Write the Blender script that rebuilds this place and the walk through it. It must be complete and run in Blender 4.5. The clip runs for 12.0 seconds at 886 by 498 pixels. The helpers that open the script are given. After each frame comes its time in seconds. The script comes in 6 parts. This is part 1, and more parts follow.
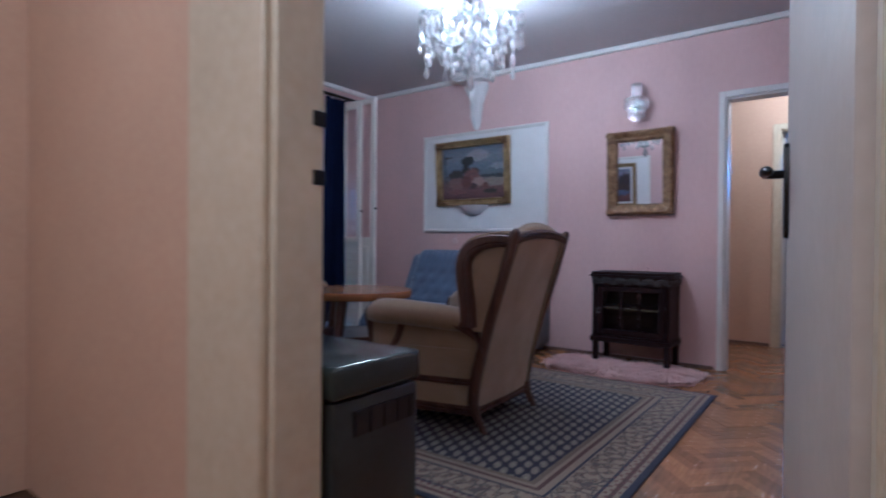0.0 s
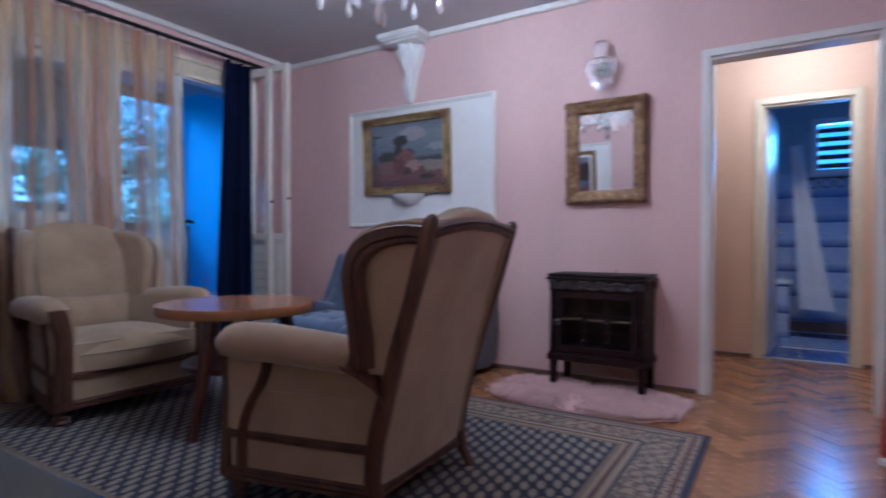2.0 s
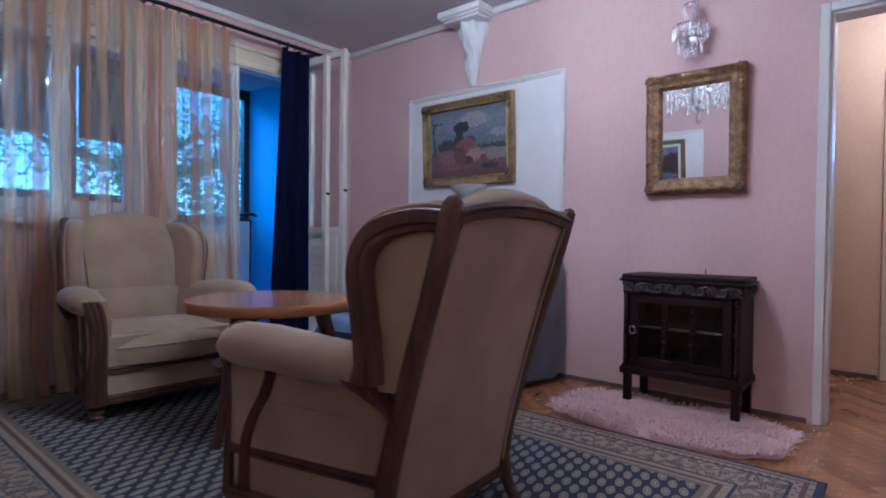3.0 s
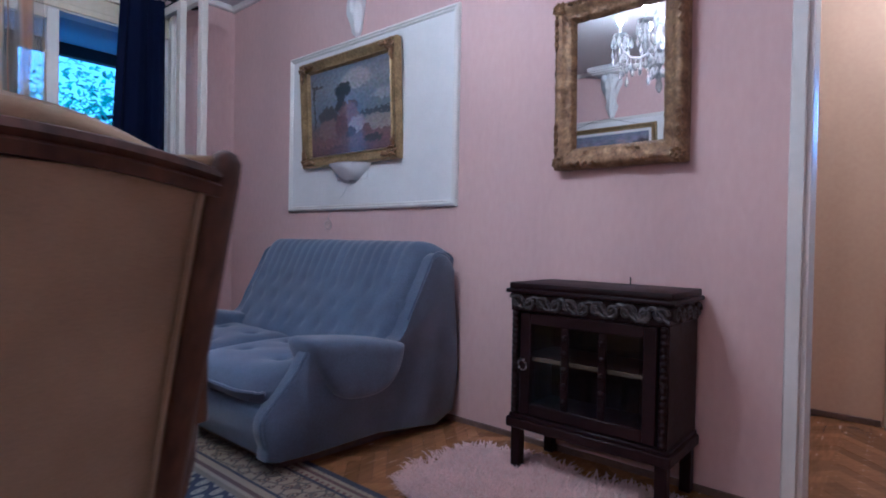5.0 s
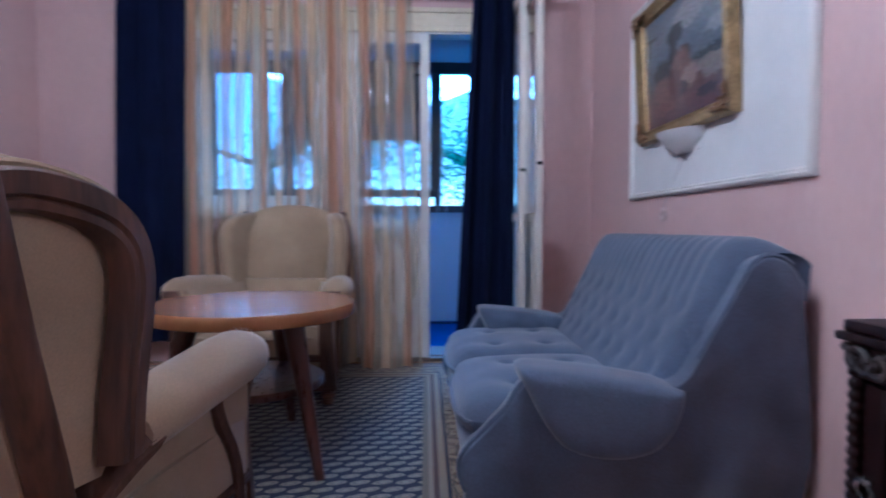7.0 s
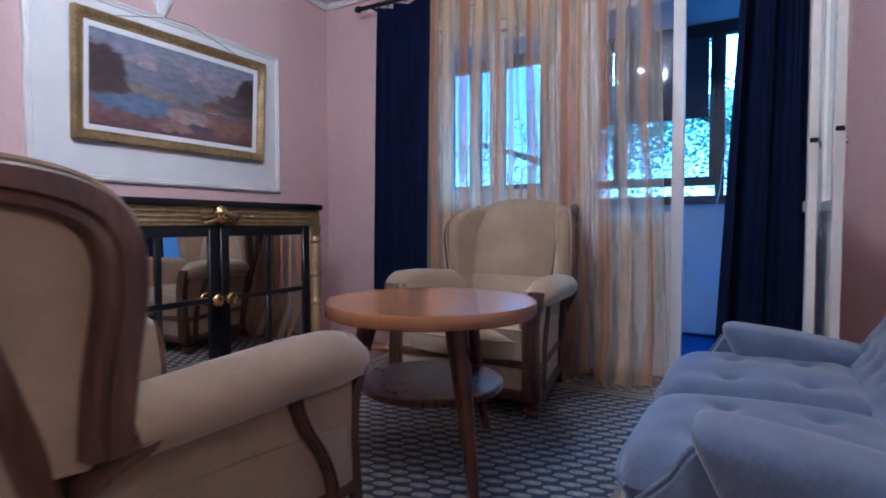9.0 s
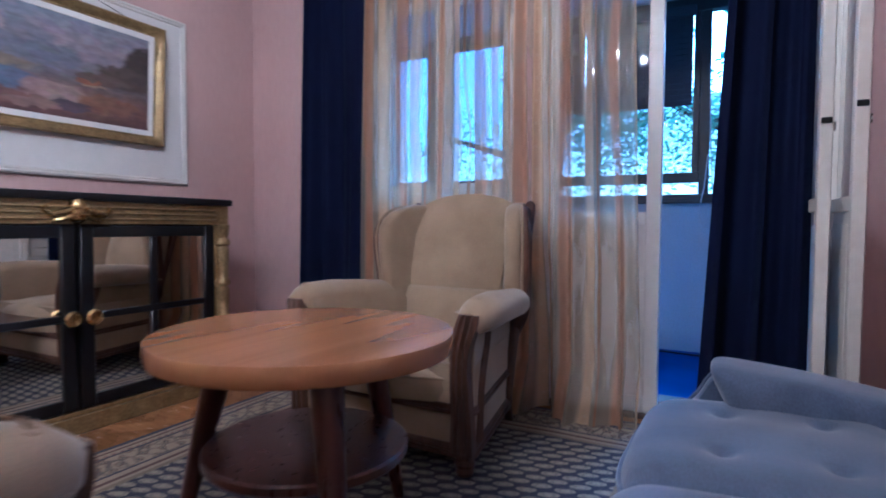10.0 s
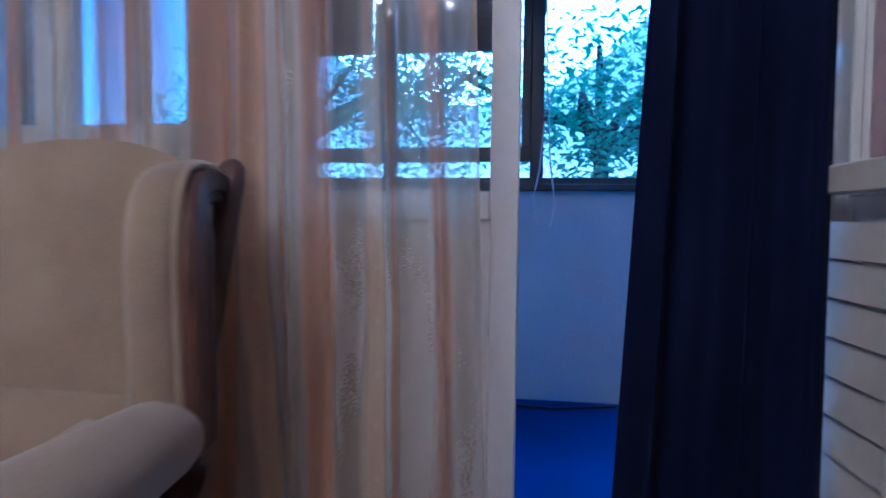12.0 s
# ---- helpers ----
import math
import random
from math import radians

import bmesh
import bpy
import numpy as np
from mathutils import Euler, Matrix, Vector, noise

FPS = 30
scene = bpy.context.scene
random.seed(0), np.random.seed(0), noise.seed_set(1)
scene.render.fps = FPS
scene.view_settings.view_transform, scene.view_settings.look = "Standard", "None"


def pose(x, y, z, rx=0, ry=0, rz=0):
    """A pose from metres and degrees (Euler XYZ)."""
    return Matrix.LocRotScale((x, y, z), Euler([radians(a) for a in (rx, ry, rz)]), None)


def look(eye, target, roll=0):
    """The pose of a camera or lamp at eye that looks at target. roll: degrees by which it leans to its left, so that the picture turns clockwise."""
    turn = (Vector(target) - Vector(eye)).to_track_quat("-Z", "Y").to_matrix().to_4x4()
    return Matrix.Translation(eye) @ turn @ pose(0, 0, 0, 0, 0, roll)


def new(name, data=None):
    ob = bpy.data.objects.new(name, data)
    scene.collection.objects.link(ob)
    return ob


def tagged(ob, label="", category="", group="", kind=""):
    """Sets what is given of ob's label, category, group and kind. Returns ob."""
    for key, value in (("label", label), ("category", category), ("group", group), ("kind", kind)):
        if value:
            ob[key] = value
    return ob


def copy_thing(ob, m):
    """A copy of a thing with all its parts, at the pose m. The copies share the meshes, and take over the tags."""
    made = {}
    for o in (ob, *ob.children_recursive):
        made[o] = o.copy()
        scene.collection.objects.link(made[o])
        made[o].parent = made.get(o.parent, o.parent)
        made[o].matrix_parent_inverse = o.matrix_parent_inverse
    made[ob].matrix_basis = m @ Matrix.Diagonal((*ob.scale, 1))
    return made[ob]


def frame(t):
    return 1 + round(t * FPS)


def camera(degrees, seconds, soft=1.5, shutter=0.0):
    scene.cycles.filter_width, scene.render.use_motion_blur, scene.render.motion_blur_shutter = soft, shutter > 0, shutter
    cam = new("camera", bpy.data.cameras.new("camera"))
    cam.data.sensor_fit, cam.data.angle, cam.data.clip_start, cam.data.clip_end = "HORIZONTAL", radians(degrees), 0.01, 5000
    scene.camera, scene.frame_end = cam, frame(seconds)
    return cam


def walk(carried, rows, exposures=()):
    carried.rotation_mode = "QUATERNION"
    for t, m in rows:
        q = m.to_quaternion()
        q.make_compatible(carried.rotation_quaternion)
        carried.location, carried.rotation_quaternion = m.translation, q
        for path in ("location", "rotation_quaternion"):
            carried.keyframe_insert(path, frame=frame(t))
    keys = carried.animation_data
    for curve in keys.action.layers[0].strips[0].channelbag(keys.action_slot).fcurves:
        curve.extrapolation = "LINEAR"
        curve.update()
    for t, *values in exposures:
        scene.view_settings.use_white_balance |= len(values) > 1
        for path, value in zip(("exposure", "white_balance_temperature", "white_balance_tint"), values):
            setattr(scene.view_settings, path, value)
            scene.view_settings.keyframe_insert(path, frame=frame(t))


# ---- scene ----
cam = camera(78.0, 12.0, soft=1.8, shutter=0.5)
PATH = [
    (0, (0.099, -0.238, 0.907), (-1.08, 1.378, 0.891), 0.5),
    (0.5, (-0.03, 0.006, 0.91), (-0.934, 1.79, 0.898), 0.5),
    (1, (-0.13, 0.212, 0.913), (-0.847, 2.079, 0.901), 0.5),
    (1.5, (-0.169, 0.45, 0.908), (-0.889, 2.316, 0.893), 0.5),
    (2, (-0.23, 0.623, 0.901), (-1.284, 2.323, 0.878), 0.1),
    (2.5, (-0.267, 0.763, 0.878), (-1.547, 2.3, 0.848), 0.6),
    (3, (-0.303, 0.985, 0.878), (-1.594, 2.512, 0.847), 0.7),
    (3.5, (-0.32, 1.237, 0.872), (-1.575, 2.794, 0.838), 0.9),
    (3.7, (-0.316, 1.384, 0.874), (-1.556, 2.952, 0.842), 1.1),
    (5.3, (-0.343, 2.329, 0.853), (-1.692, 3.806, 0.834), 1.1),
    (5.5, (-0.329, 2.444, 0.873), (-1.792, 3.807, 0.833), 0.8),
    (6, (-0.321, 2.67, 0.871), (-2.076, 3.627, 0.818), 0.5),
    (6.5, (-0.404, 2.91, 0.887), (-2.317, 3.49, 0.817), 0.2),
    (7, (-0.481, 3.09, 0.878), (-2.478, 3.155, 0.804), 0.1),
    (7.5, (-0.527, 3.319, 0.862), (-2.471, 2.852, 0.797), 0.4),
    (7.7, (-0.516, 3.368, 0.878), (-2.422, 2.767, 0.8), -0.1),
    (9.3, (-1.068, 3.459, 0.863), (-2.797, 2.459, 0.778), 0.0),
    (9.5, (-1.207, 3.445, 0.861), (-2.942, 2.454, 0.775), 0.2),
    (10, (-1.506, 3.41, 0.87), (-3.269, 2.47, 0.784), 0.3),
    (10.5, (-1.833, 3.283, 0.873), (-3.678, 2.521, 0.789), 0.7),
    (11, (-2.179, 3.162, 0.866), (-4.103, 2.641, 0.763), 0.9),
    (11.5, (-2.572, 3.126, 0.877), (-4.534, 2.752, 0.782), 0.6),
    (12, (-2.94, 3.109, 0.866), (-4.921, 2.851, 0.774), 0.6),
]
walk(cam, [(t, look(eye, target, roll)) for t, eye, target, roll in PATH],
     [(0.0, 0.15, 3480.0, 0.0), (1.0, 0.28, 3640.0, 2.0), (2.5, 0.44, 3590.0, 3.0), (5.5, 0.45, 3590.0, 2.0), (6.5, 0.62, 3570.0, 3.0), (7.5, 0.82, 3560.0, 3.0), (9.5, 0.90, 3740.0, 4.0), (10.4, 0.88, 3780.0, 5.6), (11.0, 0.73, 3800.0, 7.0), (12.0, 0.49, 3670.0, 7.0)])

# ---- world, sun and lamps ----
world = bpy.data.worlds.new("dusk_sky")
scene.world = world
world.use_nodes = True
wn, wl = world.node_tree.nodes, world.node_tree.links
sky = wn.new("ShaderNodeTexSky")
sky.sky_type, sky.sun_disc = "NISHITA", False
sky.sun_elevation, sky.sun_rotation = radians(32), radians(270)
sky.ozone_density, sky.dust_density = 6.0, 0.3
wl.new(sky.outputs["Color"], wn["Background"].inputs["Color"])
wn["Background"].inputs["Strength"].default_value = 0.15


def lamp(name, kind, energy, colour, m, size=0.05):
    data = bpy.data.lights.new(name, kind)
    data.energy, data.color = energy, colour
    if kind == "POINT":
        data.shadow_soft_size = size
    elif kind == "AREA":
        data.shape, data.size = "DISK", size
    else:
        data.angle = size
    ob = new(name, data)
    ob.matrix_world = m
    return ob


WARM = (1.0, 0.66, 0.38)
lamp("sun", "SUN", 4.5, (0.5, 0.75, 1.0), look((0, 0, 8), (7.0, 0.6, 3.6)), radians(40))
CHANDELIER = (-1.655, 2.42)
for k in range(5):
    a = radians(18 + 72 * k)
    lamp("bulb_light", "POINT", 22.0, WARM, pose(CHANDELIER[0] + 0.25 * math.cos(a), CHANDELIER[1] + 0.25 * math.sin(a), 2.325), 0.025)
lamp("hall_light", "POINT", 22.0, (1.0, 0.66, 0.38), pose(-0.12, 4.95, 2.28), 0.07)
lamp("bath_window_light", "AREA", 22.0, (0.45, 0.68, 1.0), look((0.23, 7.49, 1.865), (0.15, 6.0, 1.2)), 0.38)
# added lamp behind the start of the path, brightens the entry hall
lamp("entry_light", "POINT", 38.0, (1.0, 0.64, 0.36), pose(-0.6, -0.75, 2.2), 0.07)


# ---- materials ----
def material(name, base, rough=0.6, metal=0.0, var=0.15, scale=3.0, fine=60.0, bump=0.15, stretch=(1, 1, 1),
             second=None, mix=0.5, sheen=0.0, coat=0.0, depth=0.002, random=0.0):
    """A surface with two scales of variation: broad tone and fine grain with relief."""
    m = bpy.data.materials.new(name)
    m.use_nodes = True
    n, l = m.node_tree.nodes, m.node_tree.links
    bsdf = n["Principled BSDF"]
    at = n.new("ShaderNodeTexCoord")
    mp = n.new("ShaderNodeMapping")
    mp.inputs["Scale"].default_value = stretch
    l.new(at.outputs["Object"], mp.inputs["Vector"])
    broad, grain = n.new("ShaderNodeTexNoise"), n.new("ShaderNodeTexNoise")
    for tex, s, d in ((broad, scale, 4), (grain, fine, 6)):
        tex.inputs["Scale"].default_value, tex.inputs["Detail"].default_value = s, d
        l.new(mp.outputs["Vector"], tex.inputs["Vector"])
    ramp = n.new("ShaderNodeValToRGB")
    dark = second or tuple(c * (1 - 1.6 * var) for c in base)
    ramp.color_ramp.elements[0].position, ramp.color_ramp.elements[1].position = 0.5 - 0.25 * (1.4 - mix), 0.5 + 0.25 * (0.4 + mix)
    ramp.color_ramp.elements[0].color, ramp.color_ramp.elements[1].color = (*dark, 1), (*base, 1)
    l.new(broad.outputs["Fac"], ramp.inputs["Fac"])
    fleck = n.new("ShaderNodeMix")
    fleck.data_type, fleck.blend_type = "RGBA", "OVERLAY"
    fleck.inputs[0].default_value = min(1.0, 2.2 * var)
    l.new(ramp.outputs["Color"], fleck.inputs[6])
    l.new(grain.outputs["Fac"], fleck.inputs[7])
    colour = fleck.outputs[2]
    if random:
        info = n.new("ShaderNodeObjectInfo")
        isl = n.new("ShaderNodeNewGeometry")
        add = n.new("ShaderNodeMath")
        add.operation = "ADD"
        l.new(info.outputs["Random"], add.inputs[0])
        l.new(isl.outputs["Random Per Island"], add.inputs[1])
        fr = n.new("ShaderNodeMath")
        fr.operation = "FRACT"
        l.new(add.outputs[0], fr.inputs[0])
        rng = n.new("ShaderNodeMapRange")
        rng.inputs["To Min"].default_value, rng.inputs["To Max"].default_value = 1 - random, 1 + random
        l.new(fr.outputs[0], rng.inputs["Value"])
        hsv = n.new("ShaderNodeHueSaturation")
        l.new(colour, hsv.inputs["Color"])
        l.new(rng.outputs["Result"], hsv.inputs["Value"])
        colour = hsv.outputs["Color"]
    l.new(colour, bsdf.inputs["Base Color"])
    rr = n.new("ShaderNodeMapRange")
    rr.inputs["To Min"].default_value, rr.inputs["To Max"].default_value = max(0.02, rough - 0.1), min(1.0, rough + 0.1)
    l.new(grain.outputs["Fac"], rr.inputs["Value"])
    l.new(rr.outputs["Result"], bsdf.inputs["Roughness"])
    bsdf.inputs["Metallic"].default_value = metal
    bsdf.inputs["Sheen Weight"].default_value = sheen
    bsdf.inputs["Coat Weight"].default_value = coat
    bp = n.new("ShaderNodeBump")
    bp.inputs["Strength"].default_value, bp.inputs["Distance"].default_value = bump, depth
    l.new(grain.outputs["Fac"], bp.inputs["Height"])
    l.new(bp.outputs["Normal"], bsdf.inputs["Normal"])
    return m


def glow(name, colour, strength):
    m = bpy.data.materials.new(name)
    m.use_nodes = True
    b = m.node_tree.nodes["Principled BSDF"]
    b.inputs["Emission Color"].default_value, b.inputs["Emission Strength"].default_value = (*colour, 1), strength
    return m


def glass(name, colour=(1, 1, 1), rough=0.0, ior=1.45, thin=False):
    m = bpy.data.materials.new(name)
    m.use_nodes = True
    b = m.node_tree.nodes["Principled BSDF"]
    b.inputs["Base Color"].default_value = (*colour, 1)
    b.inputs["Roughness"].default_value, b.inputs["IOR"].default_value = rough, ior
    b.inputs["Transmission Weight"].default_value = 1.0
    return m


PINK = material("pink_distemper", (0.66, 0.468, 0.448), 0.85, var=0.05, scale=2.1, fine=45, bump=0.08, second=(0.56, 0.40, 0.392), mix=0.7, stretch=(1, 1, 0.4))
PEACH = material("peach_distemper", (0.68, 0.50, 0.36), 0.85, var=0.06, scale=1.4, fine=45, bump=0.12)
CEIL = material("white_ceiling_paint", (0.60, 0.57, 0.58), 0.9, var=0.05, scale=1.0, fine=40, bump=0.1)
WHITE = material("white_gloss_paint", (0.74, 0.72, 0.70), 0.42, var=0.06, scale=4, fine=35, bump=0.2)
CREAM = material("aged_cream_paint", (0.72, 0.65, 0.49), 0.45, var=0.10, scale=3, fine=30, bump=0.25)
DOORPAINT = material("flat_off_white_paint", (0.62, 0.565, 0.515), 0.5, var=0.06, scale=2.5, fine=30, bump=0.2)
LEAFPAINT = material("aged_white_paint", (0.80, 0.75, 0.68), 0.45, var=0.10, scale=2.5, fine=30, bump=0.2)
SOCKET = material("pinkish_plastic", (0.66, 0.52, 0.50), 0.5, var=0.08, scale=8)
PLASTER = material("white_plaster", (0.76, 0.75, 0.76), 0.75, var=0.05, scale=5, fine=60, bump=0.2)
SOCLE = material("dark_skirting", (0.16, 0.10, 0.08), 0.6, var=0.2, scale=8)
PARQUET = material("oak_parquet", (0.37, 0.185, 0.07), 0.24, var=0.22, scale=5, fine=70, stretch=(1, 0.12, 1), bump=0.08, random=0.26, coat=0.2)
SUBFLOOR = material("dark_joint", (0.10, 0.055, 0.03), 0.8, var=0.2)
CARPET_BLUE = material("blue_balcony_carpet", (0.03, 0.06, 0.30), 0.95, var=0.2, scale=3, fine=250, bump=0.4)
# blue daylight on the balcony end wall is put into its base colour
BLUEWALL = material("daylight_blue_wall", (0.33, 0.50, 0.80), 0.8, var=0.08, scale=2, fine=60, bump=0.2)
BALCONY = material("balcony_render", (0.46, 0.47, 0.52), 0.9, var=0.08, scale=2, fine=80, bump=0.3)
DARKFRAME = material("dark_window_paint", (0.035, 0.03, 0.03), 0.4, var=0.2, scale=6, fine=60)
GLASS = glass("window_glass")
NAVY = material("navy_curtain_cloth", (0.0055, 0.0085, 0.034), 0.95, var=0.2, scale=4, fine=300, bump=0.3)
NAVY.node_tree.nodes["Principled BSDF"].inputs["Specular IOR Level"].default_value = 0.12
IRON = material("black_iron", (0.02, 0.018, 0.018), 0.35, 0.6, var=0.2, scale=20, fine=120)
BLIND = material("dark_roller_blind", (0.05, 0.05, 0.06), 0.8, var=0.15)
GROUT = material("tile_grout", (0.45, 0.48, 0.52), 0.8)


# ---- shapes ----
def box(bm, x0, x1, y0, y1, z0, z1, bevel=0.0, seg=1):
    vs = [bm.verts.new((x, y, z)) for x in (x0, x1) for y in (y0, y1) for z in (z0, z1)]
    fs = [bm.faces.new([vs[i] for i in q]) for q in ((0, 1, 3, 2), (4, 6, 7, 5), (0, 4, 5, 1), (2, 3, 7, 6), (0, 2, 6, 4), (1, 5, 7, 3))]
    if bevel:
        bmesh.ops.bevel(bm, geom=list({e for f in fs for e in f.edges}), offset=bevel, segments=seg, profile=0.5, affect="EDGES")
    return bm


def boxes(*items, bevel=0.0, seg=1):
    bm = bmesh.new()
    for it in items:
        box(bm, *it, bevel=bevel, seg=seg)
    return bm


def loft(bm, rings, closed=True, caps=True):
    """Joins rings of equal length into a skin."""
    rows = [[bm.verts.new(p) for p in r] for r in rings]
    n = len(rows[0])
    for a, b in zip(rows, rows[1:]):
        for i in range(n if closed else n - 1):
            j = (i + 1) % n
            bm.faces.new((a[i], a[j], b[j], b[i]))
    if caps and closed:
        bm.faces.new(rows[0][::-1])
        bm.faces.new(rows[-1])
    return bm


def lathe(bm, profile, x=0, y=0, z=0, n=20):
    rings = [[(x + r * math.cos(2 * math.pi * k / n), y + r * math.sin(2 * math.pi * k / n), z + h) for k in range(n)] for r, h in profile]
    return loft(bm, rings)


def tube(bm, pts, r, n=8, flat=1.0):
    """A rod along points; r is one radius or one for each point."""
    pts = [Vector(p) for p in pts]
    rings, side = [], None
    for i, p in enumerate(pts):
        d = (pts[min(i + 1, len(pts) - 1)] - pts[max(i - 1, 0)]).normalized()
        if side is None:
            side = d.cross(Vector((0, 0, 1)) if abs(d.z) < 0.9 else Vector((1, 0, 0))).normalized()
        side = (side - d * side.dot(d)).normalized()
        up = side.cross(d)
        rad = r[i] if isinstance(r, (list, tuple)) else r
        rings.append([p + rad * (math.cos(2 * math.pi * k / n) * side + flat * math.sin(2 * math.pi * k / n) * up) for k in range(n)])
    return loft(bm, rings)


def mesh_of(name, bm, mat, smooth=None):
    bmesh.ops.recalc_face_normals(bm, faces=bm.faces)
    me = bpy.data.meshes.new(name)
    bm.to_mesh(me)
    bm.free()
    me.materials.append(mat)
    if smooth:
        me.polygons.foreach_set("use_smooth", [True] * len(me.polygons))
        me.set_sharp_from_angle(angle=radians(smooth))
    return me


def part(name, bm, mat, parent, label="", smooth=40):
    ob = new(name, mesh_of(name, bm, mat, smooth))
    ob.parent = parent
    return tagged(ob, label)


def thing(name, label, category, m=None, group="", kind=""):
    ob = new(name)
    ob.empty_display_size = 0.1
    if m is not None:
        ob.matrix_world = m
    return tagged(ob, label, category, group, kind)


def solid(name, bm, mat, label="", category="", kind="", smooth=40, group=""):
    return tagged(new(name, mesh_of(name, bm, mat, smooth)), label, category, group, kind)


def setting(name, bm, mat, label, smooth=None):
    return solid(name, bm, mat, label, name.split("_")[0], "structure", smooth)


def wall_x(y0, y1, x0, x1, z1, holes):
    """Boxes of a wall along x with openings (xa, xb, za, zb)."""
    out, x = [], x0
    for a, b, za, zb in sorted(holes):
        out += [(x, a, y0, y1, 0, z1), (a, b, y0, y1, zb, z1)] + ([(a, b, y0, y1, 0, za)] if za > 0 else [])
        x = b
    return out + [(x, x1, y0, y1, 0, z1)]


def wall_y(x0, x1, y0, y1, z1, holes):
    return [(c, d, a, b, e, f) for a, b, c, d, e, f in wall_x(x0, x1, y0, y1, z1, holes)]


def tile_material():
    """Pale glazed tile, veined across and running to blue along its lower edge."""
    m = material("blue_white_tile", (0.60, 0.64, 0.74), 0.22, var=0.12, scale=6, fine=30, stretch=(0.5, 0.5, 4), second=(0.42, 0.48, 0.64), random=0.08)
    n, l = m.node_tree.nodes, m.node_tree.links
    bsdf = n["Principled BSDF"]
    base = bsdf.inputs["Base Color"].links[0].from_socket
    at, sp, div, fr, rp, mx = n.new("ShaderNodeTexCoord"), n.new("ShaderNodeSeparateXYZ"), n.new("ShaderNodeMath"), n.new("ShaderNodeMath"), n.new("ShaderNodeMapRange"), n.new("ShaderNodeMix")
    l.new(at.outputs["Object"], sp.inputs[0])
    div.operation, div.inputs[1].default_value = "DIVIDE", 0.25
    fr.operation = "FRACT"
    l.new(sp.outputs[2], div.inputs[0])
    l.new(div.outputs[0], fr.inputs[0])
    l.new(fr.outputs[0], rp.inputs["Value"])
    rp.inputs["From Min"].default_value, rp.inputs["From Max"].default_value = 0.36, 0.02
    mx.data_type = "RGBA"
    l.new(rp.outputs["Result"], mx.inputs[0])
    l.new(base, mx.inputs[6])
    mx.inputs[7].default_value = (0.075, 0.11, 0.34, 1)
    l.new(mx.outputs[2], bsdf.inputs["Base Color"])
    return m


TILE_BLUE = tile_material()

# ---- setting ----
XW, XE, YS, YN, ZC = -4.12, 0.30, 0.60, 4.20, 2.53
setting("floor", boxes((-4.42, 1.7, -1.9, 7.4, -0.12, -0.008)), SUBFLOOR, "dark joints under oak herringbone parquet")
setting("ceiling", boxes((-4.42, 1.7, 0.54, 4.26, ZC, ZC + 0.12)), CEIL, "greyish white painted living room ceiling")
setting("ceiling_hall", boxes((-2.2, 1.7, 4.26, 7.4, 2.45, 2.6)), CEIL, "white painted ceiling of the inner hall")
setting("ceiling_entry", boxes((-2.4, 1.7, -1.9, 0.54, 2.5, 2.6)), CEIL, "white painted ceiling of the entry hall")
# the shared walls are pink to the living room and peach to the halls
setting("wall_north", boxes(*wall_x(YN, YN + 0.06, XW - 0.3, XE + 0.1, ZC, [(-0.60, 0.21, 0, 2.0)])), PINK, "blotchy pink distempered wall with a doorway")
setting("wall_hall_south", boxes(*wall_x(YN + 0.06, YN + 0.12, -2.2, 1.7, 2.45, [(-0.60, 0.21, 0, 2.0)])), PEACH, "peach distempered wall of the inner hall")
setting("wall_south", boxes(*wall_x(YS - 0.06, YS, XW - 0.3, XE + 0.1, ZC, [(-0.885, 0.14, 0, 2.06)])), PINK, "blotchy pink distempered wall with the entry doorway")
setting("wall_entry", boxes(*wall_x(YS - 0.12, YS - 0.06, -2.4, 1.7, 2.5, [(-0.885, 0.14, 0, 2.06)])), PEACH, "peach distempered wall of the entry hall")
setting("wall_east", boxes((XE, XE + 0.1, YS, YN, 0, ZC)), PINK, "plain pink distempered wall")
W_HOLES = [(1.55, 2.46, 0.98, 2.16), (2.56, 3.74, 0, 2.16)]
setting("wall_west", boxes(*wall_y(XW - 0.06, XW, YS - 0.12, YN + 0.12, ZC, W_HOLES)), PINK, "pink distempered window wall")
setting("wall_facade", boxes(*wall_y(XW - 0.3, XW - 0.06, 0.3, YN + 0.3, ZC, W_HOLES)), BALCONY, "rendered outer face of the window wall")
setting("wall_entry_west", boxes((-2.4, -2.3, -1.9, YS - 0.12, 0, 2.5)), PEACH, "plain peach wall closing the entry hall")
setting("wall_entry_east", boxes((0.9, 1.0, -1.9, YS - 0.12, 0, 2.5)), PEACH, "plain peach wall of the entry hall")
setting("wall_entry_south", boxes((-2.4, 1.7, -2.0, -1.9, 0, 2.5)), PEACH, "plain peach back wall of the entry hall")
HY = 5.56
setting("wall_hall_north", boxes(*wall_x(HY, HY + 0.05, -2.2, 1.7, 2.45, [(-0.37, 0.215, 0, 1.975)])), PEACH, "peach hall wall with the bathroom doorway")
setting("wall_hall_west", boxes((-2.3, -2.2, YN + 0.12, HY, 0, 2.45)), PEACH, "plain peach wall closing the hall")
setting("wall_hall_east", boxes((1.6, 1.7, YN + 0.12, HY, 0, 2.45)), PEACH, "plain peach wall closing the hall")
setting("wall_bath_south", boxes(*wall_x(HY + 0.05, HY + 0.1, -1.2, 1.2, 2.45, [(-0.37, 0.215, 0, 1.975)])), TILE_BLUE, "tiled wall round the bathroom door")
